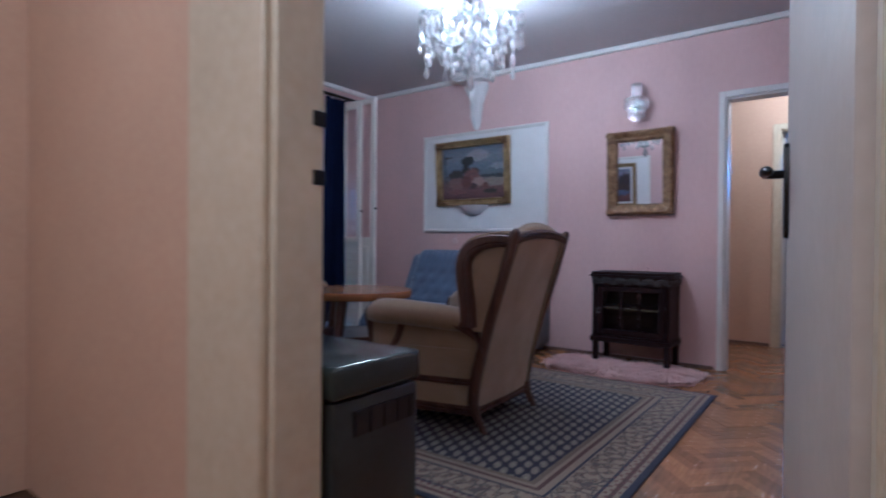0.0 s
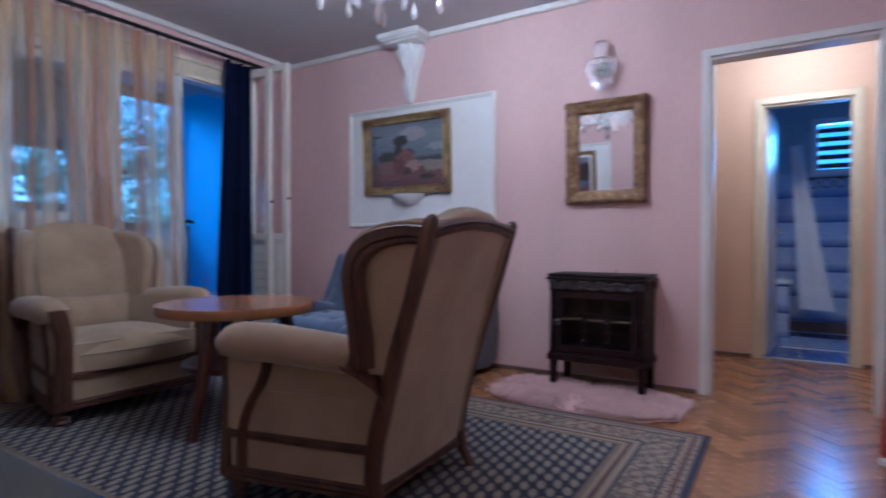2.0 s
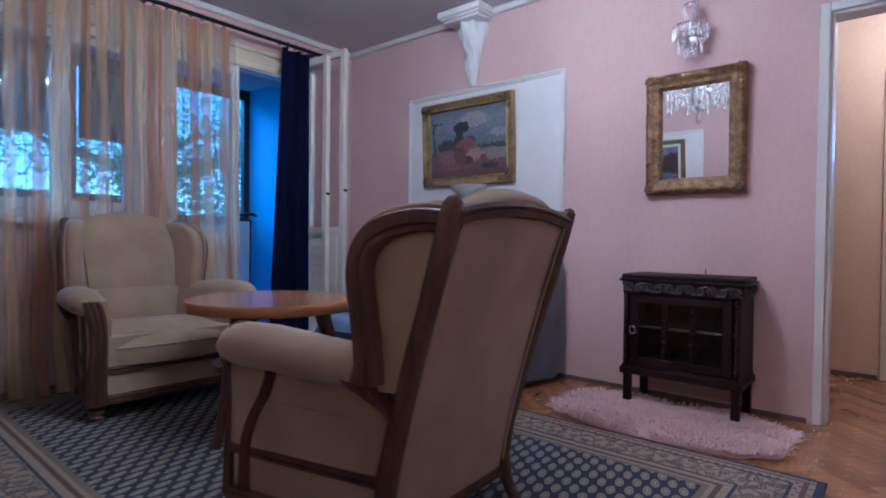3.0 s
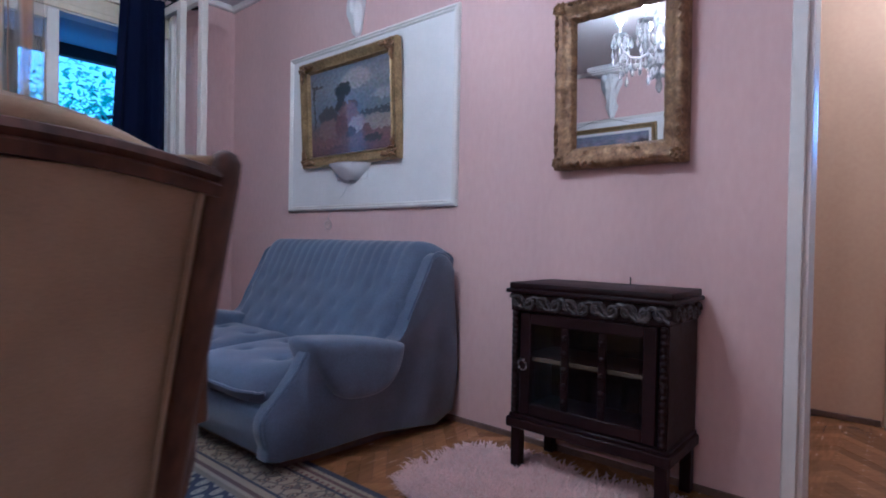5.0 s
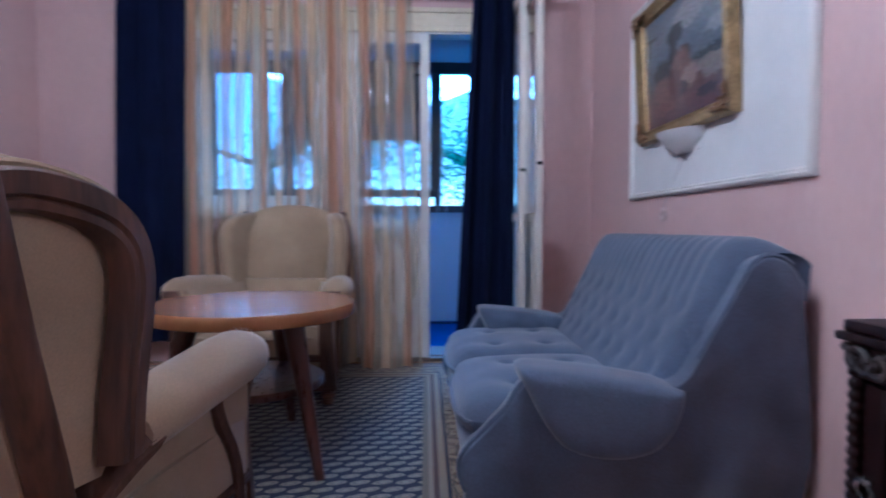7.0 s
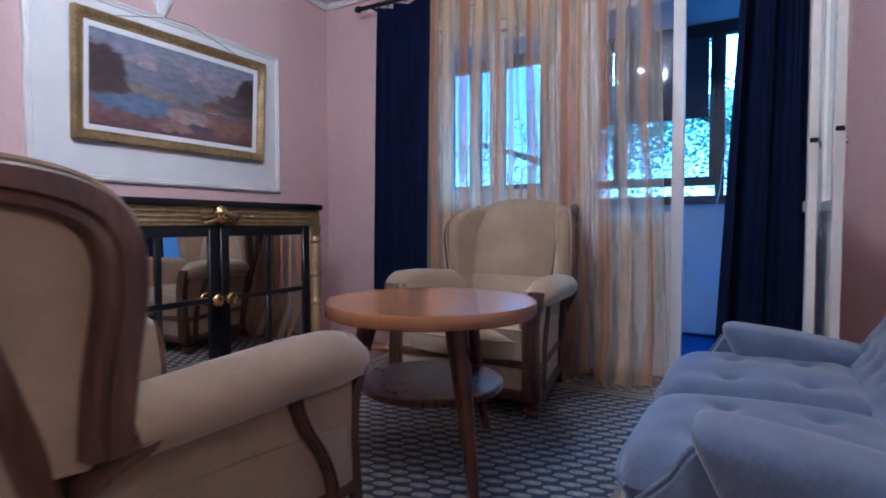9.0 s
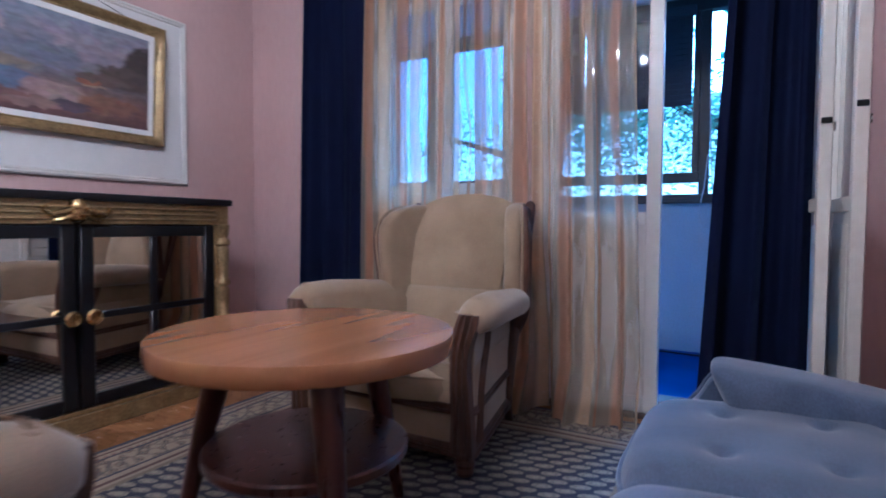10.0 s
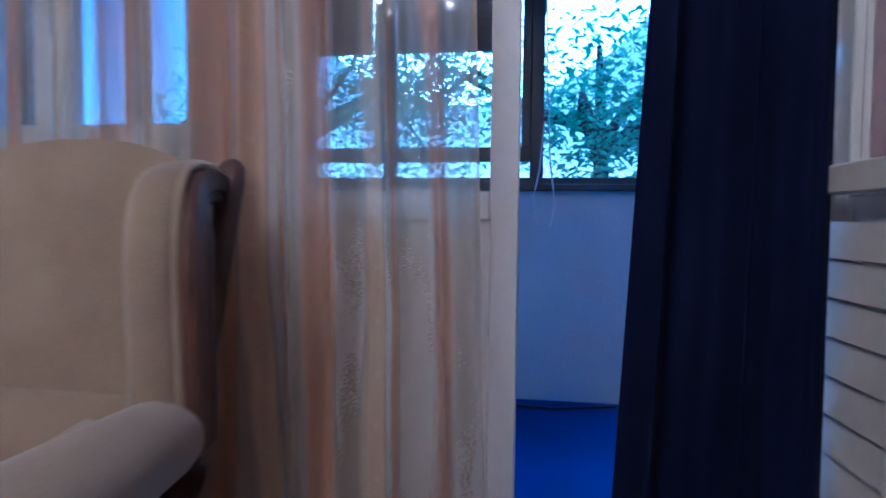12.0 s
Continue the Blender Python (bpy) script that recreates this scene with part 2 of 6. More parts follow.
setting("wall_bath_north", boxes(*wall_x(7.3, 7.5, -1.2, 1.2, 2.45, [(0.03, 0.43, 1.60, 2.13)])), GROUT, "bathroom window wall")
setting("wall_bath_west", boxes((-1.2, -1.1, HY + 0.1, 7.3, 0, 2.45)), GROUT, "bathroom side wall")
setting("wall_bath_east", boxes((0.95, 1.05, HY + 0.1, 7.3, 0, 2.45)), GROUT, "bathroom side wall")

crown = []
crown += [(XW, XE, YN - 0.035, YN, ZC - 0.045, ZC - 0.001)]
crown += [(XW, XE, YS, YS + 0.035, ZC - 0.045, ZC - 0.001)]
crown += [(XW, XW + 0.035, YS + 0.035, YN - 0.035, ZC - 0.045, ZC - 0.001), (XE - 0.035, XE, YS + 0.035, YN - 0.035, ZC - 0.045, ZC - 0.001)]
setting("trim", boxes(*crown, bevel=0.008), WHITE, "white cornice strip under the ceiling")
setting("baseboard", boxes((XW, -0.66, YN - 0.012, YN, 0, 0.025), (XW, -1.05, YS, YS + 0.012, 0, 0.025), (XE - 0.012, XE, YS, YN, 0, 0.05),
                           (-2.2, -0.43, HY - 0.012, HY, 0, 0.03), (0.27, 1.6, HY - 0.012, HY, 0, 0.03), bevel=0.003), SOCLE, "thin dark worn skirting strip")


def casing(name, axis_y, x0, x1, top, side, width, mat, depth=0.12, label=""):
    """A door lining with flat casings on one face of a wall along x."""
    t = thing(name, label, "door frame", kind="structure")
    y0, y1 = (axis_y - 0.018, axis_y) if side < 0 else (axis_y, axis_y + 0.018)
    part("casing", boxes((x0 - width, x0 + 0.004, y0, y1, 0, top + width), bevel=0.004), mat, t)
    part("casing", boxes((x1 - 0.004, x1 + width, y0, y1, 0, top + width), bevel=0.004), mat, t)
    part("casing", boxes((x0 + 0.004, x1 - 0.004, y0, y1, top - 0.004, top + width), bevel=0.004), mat, t)
    a, b = (axis_y + 0.001, axis_y + depth) if side < 0 else (axis_y - depth, axis_y - 0.001)
    part("lining", boxes((x0, x0 + 0.02, a, b, 0, top), (x1 - 0.02, x1, a, b, 0, top), (x0 + 0.02, x1 - 0.02, a, b, top - 0.02, top), bevel=0.003), mat, t)
    return t


casing("door_2", YN, -0.60, 0.21, 2.0, -1, 0.04, WHITE, label="white painted frame of the inner hall doorway")
casing("door_3", HY, -0.37, 0.215, 1.975, -1, 0.05, CREAM, 0.1, label="cream painted frame of the bathroom doorway")

# ---- more materials ----
BEIGE = material("beige_velvet", (0.365, 0.276, 0.176), 0.9, var=0.10, scale=6, fine=260, bump=0.3, sheen=0.3, second=(0.275, 0.203, 0.126))
BEIGE.node_tree.nodes["Principled BSDF"].inputs["Specular IOR Level"].default_value = 0.2
OAK = material("dark_carved_oak", (0.105, 0.047, 0.025), 0.52, var=0.42, scale=14, fine=75, stretch=(1, 1, 0.10), bump=0.4, second=(0.035, 0.015, 0.009))
BLUEVEL = material("blue_velvet", (0.112, 0.142, 0.228), 0.9, var=0.18, scale=7, fine=160, bump=0.4, sheen=0.4, second=(0.068, 0.088, 0.150))
EBONY = material("black_brown_stain", (0.015, 0.0042, 0.0056), 0.5, var=0.3, scale=10, fine=80, stretch=(0.2, 1, 1), bump=0.2)
# carving lighter and greyer than the flat stain, mottled at random
CARVED = material("grey_carved_stain", (0.055, 0.042, 0.040), 0.5, var=0.35, scale=30, fine=120, bump=0.4, second=(0.012, 0.007, 0.008))
PALEWOOD = material("pale_raw_wood", (0.11, 0.075, 0.048), 0.7, var=0.2, scale=6, fine=60, stretch=(0.15, 1, 1))
EBONY.node_tree.nodes["Principled BSDF"].inputs["Specular IOR Level"].default_value = 0.25
BLACK = material("black_lacquer", (0.006, 0.006, 0.009), 0.34, var=0.2, scale=8, fine=60, bump=0.1)
GOLD = material("old_gold_paint", (0.40, 0.29, 0.13), 0.42, 0.55, var=0.28, scale=12, fine=70, bump=0.4)
GILT = material("worn_gilt_gesso", (0.29, 0.185, 0.085), 0.5, 0.35, var=0.4, scale=22, fine=90, bump=0.7, second=(0.11, 0.055, 0.022), depth=0.004)
BRASS = material("polished_brass", (0.62, 0.45, 0.19), 0.25, 0.95, var=0.15, scale=20)
TABLEWOOD = material("varnished_cherry", (0.37, 0.180, 0.066), 0.28, var=0.03, scale=6, fine=60, stretch=(0.07, 1.6, 1), second=(0.265, 0.116, 0.040), mix=0.6, bump=0.003, coat=0.15)
_links = TABLEWOOD.node_tree.links
for _socket in ("Normal", "Roughness"):
    _links.remove(TABLEWOOD.node_tree.nodes["Principled BSDF"].inputs[_socket].links[0])
TABLEWOOD.node_tree.nodes["Principled BSDF"].inputs["Roughness"].default_value = 0.26
LEGWOOD = material("dark_cherry", (0.085, 0.026, 0.017), 0.3, var=0.25, scale=8, fine=50, stretch=(1, 1, 0.15), bump=0.1, coat=0.2)
ENAMEL = material("grey_green_enamel", (0.033, 0.043, 0.041), 0.22, var=0.12, scale=3, fine=25, bump=0.04)
ENAMEL_DARK = material("dark_enamel", (0.03, 0.034, 0.034), 0.35, var=0.15, scale=4, fine=40)
FUR = material("pink_sheepskin", (0.80, 0.56, 0.54), 0.95, var=0.12, scale=12, fine=120, sheen=0.6, random=0.07)
RED = material("red_curtain_cloth", (0.30, 0.020, 0.012), 0.75, var=0.30, scale=9, fine=120, bump=0.4, sheen=0.1)
REDGOLD = material("gold_braid", (0.55, 0.32, 0.12), 0.6, 0.2, var=0.3, scale=60, fine=200)
CRYSTAL = glass("crystal", (0.98, 0.98, 1.0), 0.06, 1.55)
CRYSTAL.node_tree.nodes["Principled BSDF"].inputs["Transmission Weight"].default_value = 0.72
CLEAR_CRYSTAL = glass("clear_crystal", (0.92, 0.92, 0.96), 0.0, 1.55)
BULB = glow("lit_bulb", (1.0, 0.80, 0.58), 250.0)
MIRROR = bpy.data.materials.new("silvered_glass")
MIRROR.use_nodes = True
MIRROR.node_tree.nodes["Principled BSDF"].inputs["Base Color"].default_value = (0.86, 0.86, 0.87, 1)
MIRROR.node_tree.nodes["Principled BSDF"].inputs["Metallic"].default_value = 1.0
MIRROR.node_tree.nodes["Principled BSDF"].inputs["Roughness"].default_value = 0.015
CHROME = material("dull_chrome", (0.6, 0.6, 0.6), 0.25, 0.9, var=0.1)
TOWEL = material("white_shower_cloth", (0.75, 0.77, 0.80), 0.8, var=0.08, scale=5)
MATBLUE = material("blue_cotton", (0.12, 0.18, 0.40), 0.95, var=0.2, scale=8, fine=120, bump=0.4)
TUB = material("white_enamel", (0.78, 0.79, 0.80), 0.2, var=0.04)
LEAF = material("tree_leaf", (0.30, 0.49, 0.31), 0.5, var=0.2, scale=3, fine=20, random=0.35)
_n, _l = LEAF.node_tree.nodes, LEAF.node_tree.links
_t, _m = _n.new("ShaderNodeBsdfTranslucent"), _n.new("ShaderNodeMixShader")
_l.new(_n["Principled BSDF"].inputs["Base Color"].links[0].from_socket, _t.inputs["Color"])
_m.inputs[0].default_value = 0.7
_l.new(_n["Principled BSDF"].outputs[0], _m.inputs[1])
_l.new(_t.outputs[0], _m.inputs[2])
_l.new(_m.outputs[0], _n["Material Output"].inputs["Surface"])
BARK = material("tree_bark", (0.09, 0.065, 0.05), 0.9, var=0.3, scale=10, fine=60, bump=0.6)
GROUND = material("grass_ground", (0.06, 0.08, 0.04), 0.95, var=0.3, scale=0.5, fine=8)
LATHWHITE = material("grey_plastic_cord", (0.55, 0.55, 0.58), 0.5)


class Web:
    """Short hand for node arithmetic."""
    def __init__(self, name):
        self.m = bpy.data.materials.new(name)
        self.m.use_nodes = True
        self.n, self.l = self.m.node_tree.nodes, self.m.node_tree.links
        self.bsdf = self.n["Principled BSDF"]

    def put(self, value, socket):
        if isinstance(value, (int, float)):
            socket.default_value = value
        elif isinstance(value, tuple):
            socket.default_value = (*value, 1) if len(value) == 3 and len(socket.default_value) == 4 else value
        else:
            self.l.new(value, socket)

    def op(self, kind, a, b=0.0, c=0.0):
        q = self.n.new("ShaderNodeMath")
        q.operation = kind
        for v, s in zip((a, b, c), q.inputs):
            self.put(v, s)
        return q.outputs[0]

    def mixed(self, f, a, b, blend="MIX"):
        q = self.n.new("ShaderNodeMix")
        q.data_type, q.blend_type = "RGBA", blend
        for v, s in ((f, q.inputs[0]), (a, q.inputs[6]), (b, q.inputs[7])):
            self.put(v, s)
        return q.outputs[2]

    def noise(self, scale, detail=4.0, vector=None):
        q = self.n.new("ShaderNodeTexNoise")
        q.inputs["Scale"].default_value, q.inputs["Detail"].default_value = scale, detail
        if vector is not None:
            self.l.new(vector, q.inputs["Vector"])
        return q.outputs["Fac"]

    def place(self, which="Object"):
        q = self.n.new("ShaderNodeTexCoord")
        s = self.n.new("ShaderNodeSeparateXYZ")
        self.l.new(q.outputs[which], s.inputs[0])
        return q.outputs[which], s.outputs[0], s.outputs[1], s.outputs[2]

    def ramp(self, value, stops, constant=False):
        q = self.n.new("ShaderNodeValToRGB")
        cr = q.color_ramp
        cr.interpolation = "CONSTANT" if constant else "LINEAR"
        for i, (p, c) in enumerate(stops):
            e = cr.elements[i] if i < 2 else cr.elements.new(p)
            e.position, e.color = p, (*c, 1)
        self.put(value, q.inputs["Fac"])
        return q.outputs["Color"]

    def less(self, a, b):
        return self.op("LESS_THAN", a, b)

    def bump(self, height, strength, distance=0.002):
        q = self.n.new("ShaderNodeBump")
        q.inputs["Strength"].default_value, q.inputs["Distance"].default_value = strength, distance
        self.put(height, q.inputs["Height"])
        self.l.new(q.outputs["Normal"], self.bsdf.inputs["Normal"])


def rug_material(hx, hy):
    """Navy field of small leaf motifs inside a cream border with red and blue figures."""
    w = Web("woven_rug")
    vec, x, y, z = w.place()
    warp = w.op("MULTIPLY", w.op("SUBTRACT", w.noise(30, 2, vec), 0.5), 0.012)
    x2, y2 = w.op("ADD", x, warp), w.op("SUBTRACT", y, warp)
    navy, cream, red, tan = (0.014, 0.020, 0.055), (0.29, 0.24, 0.17), (0.085, 0.045, 0.04), (0.17, 0.135, 0.095)

    def cells(u, v, pu, pv, stagger=True):
        row = w.op("FLOOR", w.op("DIVIDE", v, pv))
        shift = w.op("MULTIPLY", w.op("FLOORED_MODULO", row, 2.0), 0.5) if stagger else 0.0
        cu = w.op("SUBTRACT", w.op("FRACT", w.op("ADD", w.op("DIVIDE", u, pu), shift)), 0.5)
        cv = w.op("SUBTRACT", w.op("FRACT", w.op("DIVIDE", v, pv)), 0.5)
        return w.op("MULTIPLY", cu, pu), w.op("MULTIPLY", cv, pv)

    def oval(u, v, ru, rv, skew=0.0):
        u = w.op("ADD", u, w.op("MULTIPLY", v, skew))
        a, b = w.op("DIVIDE", u, ru), w.op("DIVIDE", v, rv)
        return w.op("SQRT", w.op("ADD", w.op("MULTIPLY", a, a), w.op("MULTIPLY", b, b)))

    cu, cv = cells(y2, x2, 0.078, 0.05)
    d = oval(cu, cv, 0.0302, 0.0182, 0.85)
    field = w.mixed(w.less(d, 1.0), (0.009, 0.013, 0.042), (0.26, 0.235, 0.18))
    field = w.mixed(w.less(d, 0.66), field, (0.16, 0.15, 0.125))
    field = w.mixed(w.less(d, 0.42), field, (0.31, 0.28, 0.21))
    edge = w.op("MINIMUM", w.op("SUBTRACT", hx, w.op("ABSOLUTE", x)), w.op("SUBTRACT", hy, w.op("ABSOLUTE", y)))
    stripes = w.ramp(w.op("DIVIDE", edge, 0.40), [(0.0, navy), (0.07, cream), (0.115, red), (0.16, cream), (0.23, navy), (0.26, cream),
                                                  (0.60, navy), (0.63, cream), (0.70, red), (0.75, cream), (0.79, tan)], True)
    bu, bv = cells(w.op("ADD", x2, y2), w.op("SUBTRACT", x2, y2), 0.085, 0.085)
    bd = oval(bu, bv, 0.03, 0.024, 0.4)
    vor = w.n.new("ShaderNodeTexVoronoi")
    vor.feature = "DISTANCE_TO_EDGE"
    vor.inputs["Scale"].default_value = 17
    w.l.new(vec, vor.inputs["Vector"])
    vines = w.less(vor.outputs["Distance"], 0.06)
    flora = w.mixed(vines, stripes, (0.10, 0.085, 0.08))
    flora = w.mixed(w.less(bd, 0.9), flora, red)
    flora = w.mixed(w.less(bd, 0.55), flora, cream)
    flora = w.mixed(w.less(bd, 0.3), flora, navy)
    inband = w.op("MULTIPLY", w.op("GREATER_THAN", edge, 0.105), w.less(edge, 0.238))
    border = w.mixed(inband, stripes, flora)
    su, sv = cells(x2, y2, 0.03, 0.03)
    dots = w.less(oval(su, sv, 0.008, 0.008), 1.0)
    inguard = w.op("MULTIPLY", w.op("GREATER_THAN", edge, 0.03), w.less(edge, 0.10))
    border = w.mixed(w.op("MULTIPLY", dots, inguard), border, (0.12, 0.05, 0.05))
    colour = w.mixed(w.op("GREATER_THAN", edge, 0.34), border, field)
    pile = w.noise(420, 3, vec)
    worn = w.noise(1.6, 4, vec)
    colour = w.mixed(w.op("MULTIPLY", worn, 0.5), colour, w.mixed(0.5, colour, (0.16, 0.14, 0.12)))
    w.put(w.mixed(0.5, colour, pile, "OVERLAY"), w.bsdf.inputs["Base Color"])
    w.bsdf.inputs["Roughness"].default_value = 0.95
    w.bump(pile, 0.5, 0.003)
    return w.m


def painting(name, stops, blobs, grain=9.0, sway=0.25):
    """Brushed oil paint: bands of tone bent by broad strokes, with patches of colour. Local x runs from 0 to 1, z too."""
    w = Web(name)
    vec, x, y, z = w.place("UV")
    n1, n2 = w.noise(grain, 6, vec), w.noise(grain * 3.3, 5, vec)
    v = w.op("ADD", y, w.op("MULTIPLY", w.op("SUBTRACT", n1, 0.5), sway))
    colour = w.ramp(v, [(p, tuple(0.78 * k for k in c)) for p, c in stops])
    for bx, by, rx, ry, c in blobs:
        du = w.op("DIVIDE", w.op("ADD", w.op("SUBTRACT", x, bx), w.op("MULTIPLY", w.op("SUBTRACT", n1, 0.5), 0.16)), rx)
        dv = w.op("DIVIDE", w.op("ADD", w.op("SUBTRACT", y, by), w.op("MULTIPLY", w.op("SUBTRACT", n2, 0.5), 0.14)), ry)
        d = w.op("ADD", w.op("MULTIPLY", du, du), w.op("MULTIPLY", dv, dv))
        f = w.n.new("ShaderNodeMapRange")
        f.inputs["From Min"].default_value, f.inputs["From Max"].default_value = 1.25, 0.75
        w.l.new(d, f.inputs["Value"])
        colour = w.mixed(f.outputs["Result"], colour, tuple(0.78 * k for k in c))
    dab = w.n.new("ShaderNodeTexVoronoi")
    dab.inputs["Scale"].default_value = grain * 3.2
    w.l.new(vec, dab.inputs["Vector"])
    hue = w.n.new("ShaderNodeTexNoise")
    hue.inputs["Scale"].default_value, hue.inputs["Detail"].default_value = grain * 1.7, 5
    w.l.new(vec, hue.inputs["Vector"])
    colour = w.mixed(0.05, colour, hue.outputs["Color"], "OVERLAY")
    colour = w.mixed(0.07, colour, dab.outputs["Color"], "SOFT_LIGHT")
    w.put(w.mixed(0.6, colour, n2, "OVERLAY"), w.bsdf.inputs["Base Color"])
    w.bsdf.inputs["Roughness"].default_value = 0.3
    w.bsdf.inputs["Coat Weight"].default_value = 0.6
    w.bump(n2, 0.12, 0.002)
    return w.m


def sheer_material():
    """Thin voile with denser orange and cream woven stripes and small woven squares."""
    w = Web("striped_voile")
    vec, u, v, z = w.place("UV")
    at = w.n.new("ShaderNodeCombineXYZ")
    w.put(w.op("MULTIPLY", u, 2.6), at.inputs[0])
    w.put(w.op("MULTIPLY", v, 0.5), at.inputs[1])
    wander = w.op("MULTIPLY", w.op("SUBTRACT", w.noise(1.0, 3, at.outputs[0]), 0.5), 0.22)
    uu = w.op("ADD", u, wander)
    s = w.op("FRACT", w.op("DIVIDE", uu, 0.27))

    def band(a, b, soft=0.03):
        up, down = (w.n.new("ShaderNodeMapRange") for _ in (0, 1))
        for q, e0, e1 in ((up, a - soft, a + soft), (down, b + soft, b - soft)):
            q.inputs["From Min"].default_value, q.inputs["From Max"].default_value = e0, e1
            w.l.new(s, q.inputs["Value"])
        return w.op("MULTIPLY", up.outputs[0], down.outputs[0])

    stripe, pale, line = band(0.10, 0.31), band(0.52, 0.74), band(0.86, 0.90, 0.015)
    colour = w.mixed(stripe, (0.70, 0.62, 0.47), (0.58, 0.34, 0.20))
    colour = w.mixed(pale, colour, (0.74, 0.55, 0.34))
    colour = w.mixed(line, colour, (0.52, 0.29, 0.17))
    k = w.op("FRACT", w.op("DIVIDE", w.op("ADD", v, w.op("MULTIPLY", w.op("FLOOR", w.op("DIVIDE", uu, 0.27)), 0.037)), 0.105))
    mark = w.op("MULTIPLY", band(0.605, 0.665, 0.012), w.less(k, 0.12))
    colour = w.mixed(mark, colour, (0.70, 0.55, 0.36))
    uneven = w.op("MULTIPLY", w.op("SUBTRACT", w.noise(2.3, 3, at.outputs[0]), 0.5), 0.35)
    thick = w.op("ADD", w.op("ADD", 0.37, uneven), w.op("ADD", w.op("MULTIPLY", stripe, 0.42), w.op("ADD", w.op("MULTIPLY", pale, 0.38), w.op("MULTIPLY", line, 0.3))))
    thick = w.op("MINIMUM", 0.96, w.op("ADD", thick, w.op("MULTIPLY", mark, 0.08)))
    weave = w.noise(240, 2, vec)
    thick = w.op("ADD", thick, w.op("MULTIPLY", w.op("SUBTRACT", weave, 0.5), 0.05))
    d, t, tr, m1, m2 = (w.n.new("ShaderNodeBsdf" + k) if k != "M" else w.n.new("ShaderNodeMixShader") for k in ("Diffuse", "Translucent", "Transparent", "M", "M"))
    for q in (d, t):
        w.l.new(colour, q.inputs["Color"])
    m1.inputs[0].default_value = 0.5
    w.l.new(d.outputs[0], m1.inputs[1])
    w.l.new(t.outputs[0], m1.inputs[2])
    w.put(thick, m2.inputs[0])
    w.l.new(tr.outputs[0], m2.inputs[1])
    w.l.new(m1.outputs[0], m2.inputs[2])
    w.l.new(m2.outputs[0], w.n["Material Output"].inputs["Surface"])
    return w.m


# ---- entry doorway and its open leaf ----
t = thing("door_1", "aged cream painted frame of the entry doorway with strike plates", "door frame", kind="structure")
part("casing", boxes((-1.06, -0.881, YS - 0.138, YS - 0.12, 0, 2.2), bevel=0.005), CREAM, t)
part("casing", boxes((-1.19, -1.06, YS - 0.130, YS - 0.12, 0, 2.2), bevel=0.004), CREAM, t)
part("casing", boxes((0.136, 0.24, YS - 0.138, YS - 0.12, 0, 2.2), bevel=0.005), CREAM, t)
part("casing", boxes((-0.881, 0.136, YS - 0.138, YS - 0.12, 2.056, 2.2), bevel=0.005), CREAM, t)
part("lining", boxes((-0.885, -0.86, YS - 0.119, YS + 0.012, 0, 2.06), (0.13, 0.14, YS - 0.119, YS + 0.012, 0, 2.06), (-0.86, 0.13, YS - 0.119, YS + 0.012, 2.04, 2.06), bevel=0.003), CREAM, t)
part("casing", boxes((-0.975, -0.885, YS, YS + 0.016, 0, 2.15), bevel=0.004), CREAM, t)
part("casing", boxes((0.14, 0.23, YS, YS + 0.016, 0, 2.15), bevel=0.004), CREAM, t)
part("casing", boxes((-0.885, 0.14, YS, YS + 0.016, 2.06, 2.15), bevel=0.004), CREAM, t)
for z in (1.056, 1.189):
    part("strike_plate", boxes((-0.861, -0.856, YS - 0.02, YS + 0.014, z - 0.017, z + 0.017), bevel=0.001), IRON, t, "small dark iron strike plate")
door = thing("open_door", "off-white painted flat door leaf standing open with a black iron handle", "door", pose(0.128, 0.60, 0, 0, 0, 98.6))
# local x runs from the hinge to the free edge; +y is the face seen from the hall
part("leaf", boxes((0.0, 0.845, -0.02, 0.02, 0.012, 2.03), bevel=0.004, seg=2), DOORPAINT, door)
plate = bmesh.new()
ring = [(0.800 + 0.021 * math.cos(a), 0.0, 1.05 + 0.10 * math.copysign(1, math.sin(a)) + 0.021 * math.sin(a)) for a in [2 * math.pi * k / 24 + 0.05 for k in range(24)]]
loft(plate, [[(px, 0.0205, pz) for px, _, pz in ring], [(0.800 + (px - 0.800) * 0.85, 0.031, 1.05 + (pz - 1.05) * 0.985) for px, _, pz in ring]])
part("handle_plate", plate, IRON, door, "long rounded black iron handle plate")
lever = bmesh.new()
tube(lever, [(0.800, 0.03, 1.092), (0.800, 0.06, 1.092), (0.792, 0.072, 1.093), (0.767, 0.076, 1.094), (0.717, 0.074, 1.091), (0.682, 0.070, 1.087), (0.674, 0.069, 1.086)],
     [0.011, 0.011, 0.012, 0.012, 0.014, 0.010, 0.004], 10)
part("door_handle", lever, IRON, door, "black iron lever handle")
for z in (0.25, 1.8):
    h = bmesh.new()
    lathe(h, [(0.008, 0), (0.008, 0.09)], 0.0, 0.022, z, 10)
    part("hinge", h, IRON, door)


# ---- upholstered armchairs ----
def curve_through(pts, n=4, closed=False):
    """Points along a smooth curve through the given ones."""
    k = len(pts)
    out = []
    for i in range(k if closed else k - 1):
        p = [Vector(pts[j % k] if closed else pts[max(0, min(k - 1, j))]) for j in (i - 1, i, i + 1, i + 2)]
        for q in range(n):
            t = q / n
            out.append(tuple(0.5 * (2 * p[1] + (p[2] - p[0]) * t + (2 * p[0] - 5 * p[1] + 4 * p[2] - p[3]) * t * t + (3 * p[1] - p[0] - 3 * p[2] + p[3]) * t ** 3)))
    return out if closed else out + [tuple(pts[-1])]


